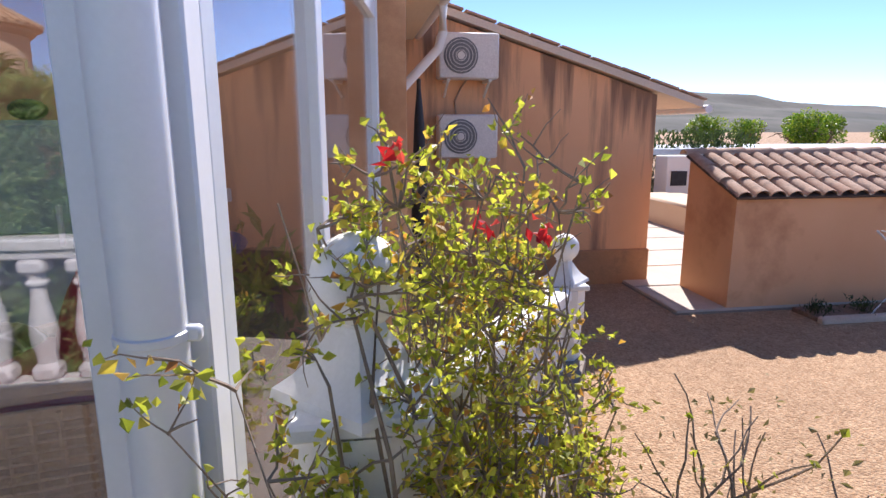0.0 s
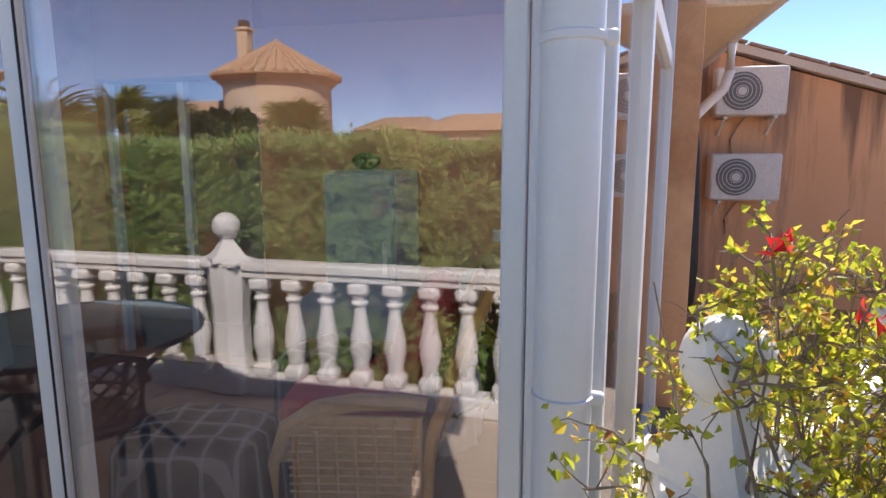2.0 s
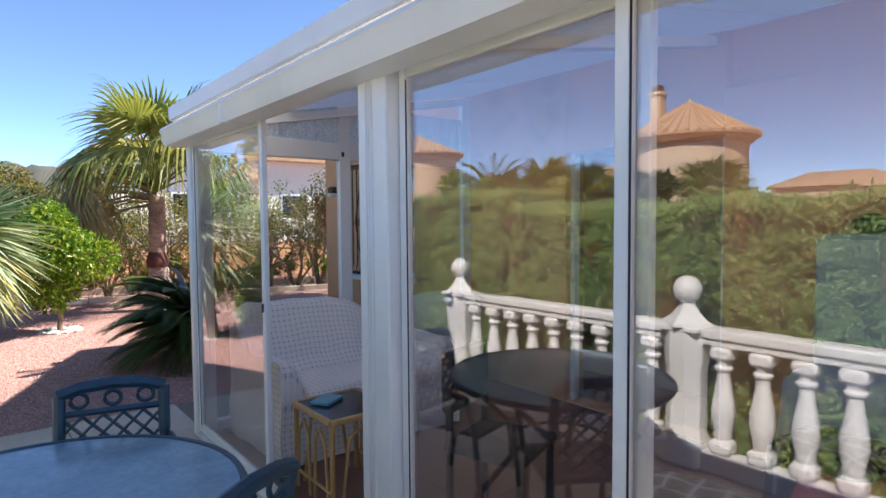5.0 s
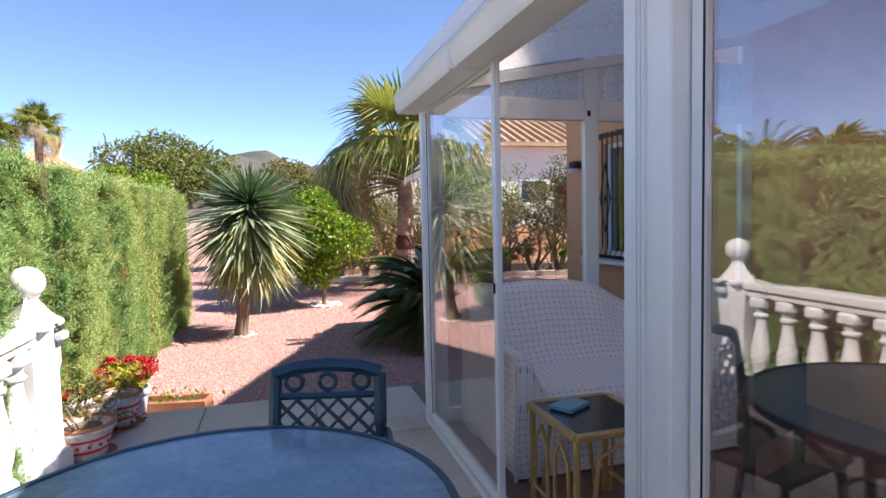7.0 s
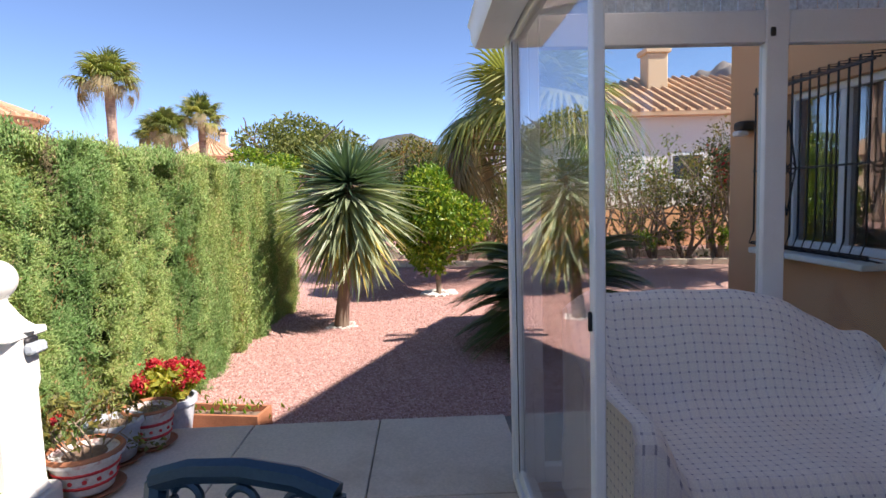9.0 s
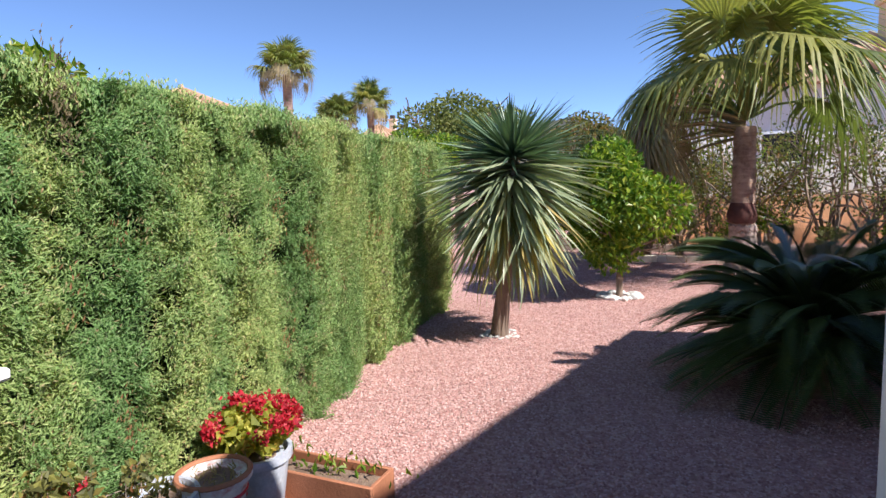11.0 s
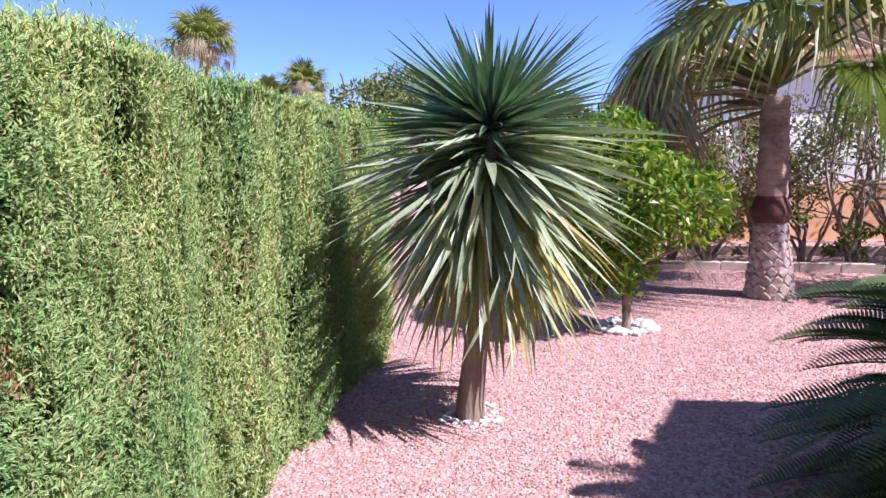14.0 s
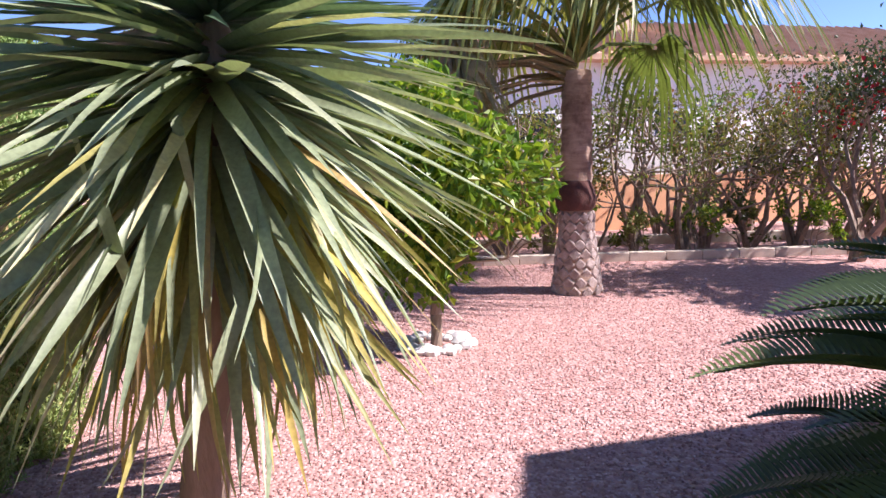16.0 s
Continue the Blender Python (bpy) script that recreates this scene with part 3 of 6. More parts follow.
        for i in range(n):
            y = y0 + (y1 - y0) * (i + 0.5) / n
            b.box((-5.1 + 0.006 * (i % 2), y, 2.56), (0.006, (y1 - y0) / n, 0.32), 0.001)
        part("corrugated_sheet", b, M["sheet"], room, "translucent grey corrugated sheet")
    part("latch", Build().box((-5.064, 2.16, 2.3), (0.014, 0.022, 0.04), 0.004), M["black"], room)
    # gutter and eave along the front
    b = Build()
    prof = [(0.765, 2.405), (0.755, 2.385), (0.768, 2.368), (0.772, 2.315), (0.79, 2.285), (0.92, 2.282), (0.92, 2.41), (0.79, 2.415)]
    n0 = len(prof)
    for x in (-5.2, -0.15):
        b.v += [(x, y, z) for y, z in prof]
    b.f = [[i, (i + 1) % n0, n0 + (i + 1) % n0, n0 + i] for i in range(n0)] + [list(reversed(range(n0))), [n0 + i for i in range(n0)]]
    part("gutter", b, w, room, "white moulded gutter")
    # roof panels
    b = Build()
    for i in range(5):
        x0, x1 = -5.18 + i * 1.01, -5.18 + (i + 1) * 1.01 - 0.012
        y0, z0, y1, z1 = 0.84, 2.46, 3.74, 3.0
        k = len(b.v)
        b.v += [(x0, y0, z0), (x1, y0, z0), (x1, y1, z1), (x0, y1, z1), (x0, y0, z0 + 0.05), (x1, y0, z0 + 0.05), (x1, y1, z1 + 0.05), (x0, y1, z1 + 0.05)]
        b.f += [[k + q for q in f] for f in ((3, 2, 1, 0), (4, 5, 6, 7), (0, 1, 5, 4), (1, 2, 6, 5), (2, 3, 7, 6), (3, 0, 4, 7))]
    part("roof_panels", b, M["roofsheet"], room, "pale grey roof panels")
    part("roof_edge", Build().box((-2.66, 0.835, 2.515), (5.06, 0.03, 0.1), 0.008), w, room, "white roof edge trim")
    for x in (-3.9, -1.4):
        part("gutter_joint", Build().box((x, 0.84, 2.345), (0.05, 0.165, 0.136), 0.012), w, room)
    for x in (-5.1, -2.62, -0.25):
        part("rafter", Build().bar((x, 0.98, 2.435), (x, 3.6, 2.915), 0.07, 0.07), w, room)
    # downpipe at the corner
    pipe = part("downpipe", Build().tube([(-0.3, GY - 0.095, FLOOR), (-0.3, GY - 0.095, 2.3)], 0.05, 20), w, room, "round white downpipe")
    for z in (0.7, 1.32, 1.91):
        b = Build().lathe([(0.0505, -0.008), (0.0535, -0.006), (0.0535, 0.006), (0.0505, 0.008)], (-0.3, GY - 0.095, z), 20)
        b.box((-0.243, GY - 0.095, z), (0.026, 0.02, 0.024), 0.005)
        c = part("clip", b, w, pipe)


sunroom()


# ---------- main house ----------
HY = 3.65


def house():
    ob = thing("villa", (0, 0, 0), "orange rendered villa with a low gabled tile roof", "house", kind="structure")
    b = Build()
    # south wall with the inner door and the barred window as openings

    def wall(x0, x1, z0, z1):
        b.box(((x0 + x1) / 2, HY + 0.125, (z0 + z1) / 2), (x1 - x0, 0.25, z1 - z0), 0.004)

    wall(-8.25, -7.35, -0.5, 3.2)
    wall(-7.35, -6.1, -0.5, 1.06)
    wall(-7.35, -6.1, 2.36, 3.2)
    wall(-6.1, -3.9, -0.5, 3.2)
    wall(-3.9, -2.55, 2.3, 3.2)
    wall(-3.9, -2.55, -0.5, FLOOR)
    wall(-2.55, 0.33, -0.5, 2.6)
    part("south_wall", b, M["orange"], ob)
    part("west_wall", Build().box((-8.125, 8.2, 1.0), (0.25, 8.6, 3.2), 0.004), M["orange"], ob)
    part("east_wall", Build().box((0.205, 8.3, 2.3), (0.25, 8.8, 5.7), 0.004), M["orange"], ob)
    part("back_wall", Build().box((-4, 12.6, 1.0), (8, 0.2, 3.2), 0.004), M["orange"], ob)
    part("inner_wall", Build().box((-4, 5.2, 1.2), (7.9, 0.1, 2.7), 0.004), M["offwhite"], ob)
    # gabled roof; its unseen, nearly flat east end is raised to shade the terrace
    b = Build()
    ex, ez, rx, rz, wx, wz = -8.72, 3.16, -2.6, 5.44, 0.36, 5.2
    y0, y1, th = 3.8, 13.0, 0.12
    pts = [(ex, ez), (rx, rz), (wx, wz)]
    for y in (y0, y1):
        b.v += [(x, y, z) for x, z in pts] + [(x, y, z + th) for x, z in pts]
    b.f = [[0, 1, 4, 3], [1, 2, 5, 4], [6, 9, 10, 7], [7, 10, 11, 8], [3, 4, 10, 9], [4, 5, 11, 10], [1, 0, 6, 7], [2, 1, 7, 8], [0, 3, 9, 6], [2, 8, 11, 5]]
    part("roof", b, M["tilefar"], ob, "terracotta tile roof")
    b = Build()
    # east side kept as high as the roof, for the same terrace shadow
    out = [(-8.25, 2.6), (0.33, 2.6), (0.33, 5.15), (-2.6, 5.38), (-8.25, 3.27)]
    b.v = [(x, HY + 0.1, z) for x, z in out] + [(x, HY + 0.22, z) for x, z in out]
    b.f = [[0, 1, 2, 3, 4], [9, 8, 7, 6, 5]] + [[i, i + 5, (i + 1) % 5 + 5, (i + 1) % 5] for i in range(5)]
    part("gable", b, M["orange"], ob)
    part("soffit", Build().box((0.54, 5.6, 2.66), (0.42, 3.4, 0.08), 0.02), M["soffit"], ob, "cream eave soffit")
    g = part("gutter", Build().tube([(0.8, 3.85, 2.69), (0.8, 7.3, 2.69)], 0.06, 10), M["white"], ob, "white eave gutter")
    part("downpipe", Build().tube([(0.8, 5.3, 2.65), (0.8, 5.3, 2.42), (0.76, 5.3, 2.28), (0.43, 5.3, 1.93), (0.4, 5.3, 1.85), (0.4, 5.3, -0.4)], 0.042, 10), M["white"], ob, "white bent downpipe")
    # inner door: dark sliding glass with white frame
    d = part("patio_door", Build().box((-3.88, HY + 0.1, 1.23), (0.05, 0.07, 2.12), 0.004).box((-2.57, HY + 0.1, 1.23), (0.05, 0.07, 2.12), 0.004).box((-3.225, HY + 0.1, 1.23), (0.06, 0.06, 2.1), 0.004), M["white"], ob, "white framed patio door")
    part("pane", Build().box((-3.23, HY + 0.13, 1.23), (1.25, 0.006, 2.08), 0.001), M["clear"], d)
    # barred window
    w = part("window", Build().box((-7.32, HY + 0.08, 1.71), (0.06, 0.06, 1.3), 0.004).box((-6.13, HY + 0.08, 1.71), (0.06, 0.06, 1.3), 0.004).box((-6.72, HY + 0.08, 1.71), (0.07, 0.055, 1.18), 0.004)
             .box((-6.725, HY + 0.08, 2.33), (1.13, 0.055, 0.06), 0.004).box((-6.725, HY + 0.08, 1.09), (1.13, 0.055, 0.06), 0.004), M["white"], ob, "white framed window")
    part("pane", Build().box((-6.725, HY + 0.1, 1.71), (1.12, 0.006, 1.18), 0.001), M["glass"], w)
    part("curtain", Build().box((-6.725, HY + 0.2, 1.71), (1.2, 0.02, 1.25), 0.002), M["dark"], w, "dark blind behind the glass")
    part("window_sill", Build().box((-6.725, HY - 0.13, 1.035), (1.35, 0.3, 0.05), 0.01), M["cast"], w)
    gr = part("iron_grille", Build().box((-6.725, HY - 0.24, 2.38), (1.36, 0.02, 0.025), 0.003).box((-6.725, HY - 0.24, 1.1), (1.36, 0.02, 0.025), 0.003).box((-6.725, HY - 0.24, 1.72), (1.36, 0.012, 0.016), 0.002), M["black"], w, "black wrought-iron window grille")
    for i in range(14):
        x = -7.38 + 1.31 * i / 13
        part("bar", Build().tube([(x, HY - 0.02, 2.44), (x, HY - 0.24, 2.43), (x, HY - 0.24, 1.2), (x, HY - 0.28, 1.1), (x, HY - 0.02, 1.03)], 0.008, 6), M["black"], gr)
    for s in (-1, 1):
        part("scroll", Build().tube([(-6.9, HY - 0.25, 1.35), (-6.9 + s * 0.1, HY - 0.25, 1.72), (-6.9, HY - 0.25, 2.1)], 0.008, 5).ring((-6.9 + s * 0.05, HY - 0.25, 1.72), 0.045, 0.007, "y", 12), M["black"], gr)
    return ob


house()
lamp = thing("wall_lamp", (-7.86, HY, 2.13), "small black wall lamp with a white face on orange render", "lamp")
part("hood", Build().box((0, -0.07, 0.03), (0.16, 0.14, 0.09), 0.03), M["black"], lamp)
part("lens", Build().box((0, -0.11, -0.04), (0.12, 0.1, 0.05), 0.015), M["cast"], lamp)


# ---------- balustrades ----------
BAL = [(0.058, 0.0), (0.058, 0.085), (0.046, 0.095), (0.054, 0.115), (0.05, 0.14), (0.064, 0.19), (0.071, 0.25), (0.067, 0.31), (0.052, 0.39), (0.041, 0.46), (0.038, 0.5), (0.04, 0.515), (0.054, 0.525), (0.056, 0.54), (0.042, 0.553), (0.044, 0.575), (0.056, 0.6)]


def baluster_mesh():
    b = Build().lathe(BAL, (0, 0, 0), 12)
    b.box((0, 0, 0.045), (0.13, 0.13, 0.09), 0.02)
    b.box((0, 0, 0.625), (0.132, 0.132, 0.08), 0.022)
    return b.mesh("baluster", M["cast"])


BALUSTER = baluster_mesh()


def newel(par, x, y, z0=FLOOR, top=1.13):
    b = Build().box((x, y, z0 + 0.08), (0.27, 0.27, 0.16), 0.02)
    h0, h1, w, c = z0 + 0.16, top - 0.1, 0.115, 0.045
    ring = [(w, -c), (w, c), (c, w), (-c, w), (-w, c), (-w, -c), (-c, -w), (c, -w)]
    k = len(b.v)
    for z, g in ((h0, 1.12), (h0 + 0.05, 1.0), (h1 - 0.24, 1.0), (h1 - 0.2, 1.1), (h1, 1.1)):
        b.v += [(x + q * g, y + r * g, z) for q, r in ring]
    for a in range(4):
        b.f += [[k + a * 8 + i, k + a * 8 + (i + 1) % 8, k + a * 8 + 8 + (i + 1) % 8, k + a * 8 + 8 + i] for i in range(8)]
    p = part("newel_post", b, M["cast"], par)
    s = [(0.17, top - 0.07), (0.165, top - 0.05), (0.125, top - 0.025), (0.098, top), (0.075, top + 0.03), (0.055, top + 0.055), (0.05, top + 0.07), (0.062, top + 0.082)]
    b = Build().box((x, y, top - 0.085), (0.255, 0.255, 0.035), 0.01)
    k = len(b.v)
    b.lathe(s, (0, 0, 0), 4)
    b.v[k:] = [(x + (q - r) * 0.7071, y + (q + r) * 0.7071, z) for q, r, z in b.v[k:]]
    part("cap", b, M["cast"], p)
    part("ball_finial", Build().ball((x, y, top + 0.155), 0.088, 24, 16), M["cast"], p, "white ball finial")
    return p


def balustrade(name, pts, label, newels, zf=FLOOR):
    ob = thing(name, (0, 0, 0), label, "balustrade", kind="structure")
    for (x0, y0), (x1, y1) in zip(pts, pts[1:]):
        d = Vector((x1 - x0, y1 - y0, 0))
        ln, yaw = d.length, math.degrees(math.atan2(d.y, d.x))
        m = pose((x0 + x1) / 2, (y0 + y1) / 2, 0, 0, 0, yaw)
        part("handrail", Build().box((0, 0, 1.03), (ln, 0.15, 0.07), 0.018).box((0, 0, 0.975), (ln, 0.11, 0.04), 0.008), M["cast"], ob, "", m)
        part("base_rail", Build().box((0, 0, zf + 0.06), (ln, 0.15, 0.12), 0.01), M["cast"], ob, "", m)
        n = max(1, int(ln / 0.21))
        for i in range(n):
            t = (i + 0.5) / n
            part("baluster", BALUSTER, None, ob, "", Matrix.Translation((x0 + d.x * t, y0 + d.y * t, zf + 0.12)) @ pose(0, 0, 0, 0, 0, yaw) @ Matrix.Diagonal((1, 1, (0.955 - zf - 0.12) / 0.665, 1)))
    for x, y in newels:
        newel(ob, x, y, zf)
    return ob


balustrade("balustrade", [(-4.78, -1.34), (-2.7, -1.34)], "white cast-stone balustrade along the hedge side of the terrace", [(-4.9, -1.34)])
balustrade("balustrade", [(-2.45, -1.34), (-0.62, -1.34)], "white cast-stone balustrade with ball-topped newel", [(-2.575, -1.34)])
st = thing("balustrade", (0, 0, 0), "white cast-stone stair balustrade stepping down between ball-topped newels", "balustrade", kind="structure")
newel(st, 0.0, 1.06, -0.3, 1.19)
newel(st, 1.3, 3.46, -0.6, 0.72)
part("handrail", Build().bar((0.07, 1.18, 1.02), (1.24, 3.35, 0.6), 0.15, 0.08, 0.018), M["cast"], st)
part("base_rail", Build().bar((0.07, 1.18, 0.1), (1.24, 3.35, -0.3), 0.15, 0.14, 0.012), M["cast"], st)
for i in range(11):
    t = (i + 0.5) / 11
    part("baluster", BALUSTER, None, st, "", Matrix.Translation((0.07 + 1.17 * t, 1.18 + 2.17 * t, 0.15 - 0.4 * t)) @ pose(0, 0, 0, 0, 0, 60) @ Matrix.Diagonal((1, 1, 1.24, 1)))
spot = thing("solar_spotlight", (-4.9, -1.24, 1.0), "small grey solar spotlight fixed to white newel", "lamp")
part("bracket", Build().box((0, 0.02, 0.01), (0.08, 0.05, 0.05), 0.01), M["black"], spot)
part("lens", Build().box((0, 0.05, -0.015), (0.1, 0.05, 0.05), 0.012), M["plastic"], spot)

# ---------- east yard ----------
def ac_house():
    ob = thing("annex", (0, 0, 0), "orange rendered annex with rain-streaked gable wall", "house", kind="structure")
    b = Build()
    g = -0.6
    b.v = [(-1.5, 7.4, g), (3.95, 7.4, g), (3.95, 7.4, 2.02), (-1.5, 7.4, 3.72), (-1.5, 14, g), (3.95, 14, g), (3.95, 14, 2.02), (-1.5, 14, 3.72)]
    b.f = [[0, 1, 2, 3], [1, 5, 6, 2], [5, 4, 7, 6], [4, 0, 3, 7], [3, 2, 6, 7]]
    part("wall", b, M["streaked"], ob)
    part("plinth", Build().box((1.23, 7.42, -0.3), (5.5, 0.1, 0.56), 0.02), M["plinth"], ob)
    b = Build()
    b.v = [(-1.6, 7.3, 3.78), (4.55, 7.3, 1.86), (4.55, 14, 1.86), (-1.6, 14, 3.78), (-1.6, 7.3, 3.87), (4.55, 7.3, 1.95), (4.55, 14, 1.95), (-1.6, 14, 3.87)]
    b.f = [[3, 2, 1, 0], [4, 5, 6, 7], [0, 1, 5, 4], [1, 2, 6, 5], [2, 3, 7, 6], [3, 0, 4, 7]]
    roof = part("roof", b, M["soffit"], ob, "thin tiled roof with pale edge")
    tile = Build().box((0, 0, 0), (0.4, 0.2, 0.03), 0.01).mesh("edge_tile", M["tile"])
    for i in range(15):
        x = 4.4 - 0.405 * i
        part("edge_tile", tile, None, roof, "", pose(x, 7.38, 1.975 + (4.55 - x) * 0.3122 - 0.0 + 0.004 * (i % 3), 0, 17.3, 0))
    b = Build().tube([(4.6, 7.25, 1.84), (4.6, 13, 1.84)], 0.055, 8)
    part("gutter", b, M["white"], ob, "white eave gutter")
    return ob


ac_house()


def ac_unit(z, label):
    ob = thing("air_conditioner", (1.38, 7.4, z), label, "air conditioner", "outdoor units on the gable")
    part("casing", Build().box((0, -0.2, 0.26), (0.72, 0.28, 0.52), 0.02), M["ac"], ob)
    f = part("fan_grille", Build().lathe([(0.205, -0.004), (0.205, 0.006), (0.19, 0.012), (0.05, 0.016)], (0, 0, 0), 24), M["acgrille"], ob, "round grey fan grille", pose(-0.1, -0.342, 0.26, 90, 0, 0))
    for r in (0.06, 0.1, 0.14, 0.18):
        part("grille_ring", Build().ring((0, 0, 0.018), r, 0.004, "z", 20), M["ac"], f)
    part("fan_hub", Build().lathe([(0.045, 0.014), (0.045, 0.024), (0.02, 0.028)], (0, 0, 0), 14), M["ac"], f)
    for x in (-0.25, 0.25):
        part("bracket", Build().box((x, -0.18, -0.02), (0.04, 0.36, 0.03), 0.004).bar((x, -0.3, -0.03), (x, -0.01, -0.2), 0.03, 0.02), M["ac"], ob)
    part("hose", Build().tube([(0.05, -0.06, 0.05), (-0.05, -0.03, -0.1), (-0.12, -0.02, -0.25), (-0.1, -0.02, -0.42)], 0.012, 6), M["tile"], ob)


ac_unit(2.17, "white air-conditioner unit bracketed high on streaked wall")
ac_unit(1.24, "white air-conditioner unit on lower bracket of streaked wall")
par = thing("folded_parasol", (0.62, 5.6, -0.5), "dark blue folded parasol leaning by the wall", "parasol")
part("pole", Build().tube([(0, 0, 0), (0, 0, 2.55)], 0.02, 8), M["dark"], par)
part("canopy", Build().lathe([(0.02, 0.8), (0.07, 0.9), (0.085, 1.2), (0.07, 1.7), (0.045, 2.2), (0.015, 2.5)], (0, 0, 0), 10), M["black"], par)


def barrel_tile():
    b = Build()
    seg, ln, r = 6, 0.42, 0.085
    for y, k, dz in ((0.0, 1.0, 0.0), (-ln, 1.15, 0.012)):
        for lay in (0, 1):
            for i in range(seg + 1):
                a = math.pi * i / seg
                rr = r * k - lay * 0.014
                b.v.append((rr * math.cos(a), y, rr * math.sin(a) * 0.75 + dz))
    n = seg + 1
    for i in range(seg):
        b.f += [[i, 2 * n + i, 2 * n + i + 1, i + 1], [n + i, n + i + 1, 3 * n + i + 1, 3 * n + i], [2 * n + i, 3 * n + i, 3 * n + i + 1, 2 * n + i + 1], [i, i + 1, n + i + 1, n + i]]
    b.f += [[0, n, 3 * n, 2 * n], [seg, 2 * n + seg, 3 * n + seg, n + seg]]
    return b.mesh("roof_tile", M["tile"])


TILE = barrel_tile()


def shed():
    ob = thing("shed", (0, 0, 0), "low orange rendered shed with barrel-tile lean-to roof", "shed", kind="structure")
    g = -0.6
    b = Build()
    x0, x1, yf, yb = 4.25, 9.5, 6.0, 7.0
    b.v = [(x0, yf, g), (x1, yf, g), (x1, yf, 0.82), (x0, yf, 0.82), (x0, yb, g), (x1, yb, g), (x1, yb, 1.2), (x0, yb, 1.2)]
    b.f = [[0, 1, 2, 3], [1, 5, 6, 2], [5, 4, 7, 6], [4, 0, 3, 7], [3, 2, 6, 7]]
    part("wall", b, M["orange"], ob)
    b = Build().box((x0 - 0.02 + 2.6, 6.47, 1.04), (5.26, 1.18, 0.03), 0.004, Matrix.Rotation(radians(20.8), 3, "X"))
    roof = part("roof", b, M["gap"], ob, "dark bed under the tiles")
    for i in range(24):
        for j in range(3):
            s = 0.02 + 0.37 * j
            y, z = 7.04 - s * math.cos(radians(20.8)), 1.235 - s * math.sin(radians(20.8))
            part("roof_tile", TILE, None, roof, "", pose(4.3 + i * 0.213 + rng.normal(0, 0.006), y, z + 0.02, 20.8 + rng.normal(0, 0.6), 0, rng.normal(0, 1.2)))
    for i in range(12):
        part("ridge_tile", TILE, None, roof, "", pose(4.18 + i * 0.4, 7.06, 1.27, 0, 0, 90))
    return ob


shed()


def airer():
    ob = thing("clothes_airer", (6.2, 5.3, -0.5), "white metal folding clothes airer by the shed", "airer")
    for y in (-0.25, 0.25):
        part("frame", Build().tube([(-0.5, y, 0.0), (0.0, y, 0.55), (-0.55, y, 1.0)], 0.012, 6), M["white"], ob)
    for i in range(5):
        x = -0.5 + i * 0.12
        part("rail", Build().tube([(x, -0.25, 1.0 - (x + 0.5) * 0.8), (x, 0.25, 1.0 - (x + 0.5) * 0.8)], 0.006, 5), M["white"], ob)


airer()
# path slabs between annex and shed
pth = setting("path", Build().box((5.3, 9.2, -0.56), (3.4, 6.5, 0.15), 0.01), M["joint"], "concrete slab path beside the annex", "path")
for i in range(6):
    part("path_slab", Build().box((0, 0, 0), (3.36, 1.03, 0.04), 0.008), M["path"], pth, "", pose(5.3, 6.5 + 1.07 * i, -0.475))
bed = thing("planting_bed", (5.9, 5.65, -0.5), "narrow planting bed edged with pale stones below the shed", "flower bed")
part("edging", Build().box((0.4, -0.2, 0.03), (2.6, 0.1, 0.09), 0.03), M["kerb"], bed)
part("soil", Build().box((0.4, 0.06, 0.02), (2.55, 0.4, 0.06), 0.01), M["soil"], bed)
for x in (-0.75, -0.2, 0.35):
    c = rng.normal(0, 0.07, (160, 3)) * (1, 1, 0.6) + (x, 0, 0.12)
    part("low_plant", leaf_mesh("low_plant", c, np.tile((0, 0, 1.0), (160, 1)), 0.06, 0.015, M["darkleaf"]), None, bed)
# low wall with pots and barbecue behind
lw = setting("low_wall", Build().box((7.1, 11.8, -0.22), (1.2, 2.6, 0.6), 0.05), M["cream"], "low rendered wall with pots", "wall")
for i, (dx, dy) in enumerate(((-0.3, -1.4), (-0.05, -1.3), (0.2, -1.5))):
    pt = thing("flower_pot", (6.95 + dx, 12.0 + dy, 0.08), "small clay flower pot on low wall", "pot", "pots on low wall")
    part("pot", Build().lathe([(0.07, 0), (0.1, 0.16), (0.11, 0.16), (0.11, 0.2), (0.09, 0.2)], (0, 0, 0), 12), M["terracotta"], pt)
bb = thing("barbecue", (8.0, 13.9, -0.5), "white masonry outdoor barbecue", "barbecue")
part("body", Build().box((0, 0, 0.7), (0.7, 0.6, 1.4), 0.02), M["offwhite"], bb)
part("hearth", Build().box((-0.02, -0.31, 0.85), (0.42, 0.04, 0.36), 0.01), M["black"], bb)
fr = setting("flat_roof", Build().box((12, 16.5, 0.95), (16, 3.6, 0.16), 0.02), M["plastic"], "grey flat carport roof beyond the shed", "roof")
for x in (4.6, 12, 19):
    part("roof_post", Build().box((x, 15.2, 0.15), (0.12, 0.12, 1.5), 0.01), M["offwhite"], fr)


# ---------- hedge ----------
M["sprig"] = leafy("brown_sprig", [(0, (0.3, 0.14, 0.07)), (1, (0.48, 0.27, 0.14))], 0.3, 0.8)

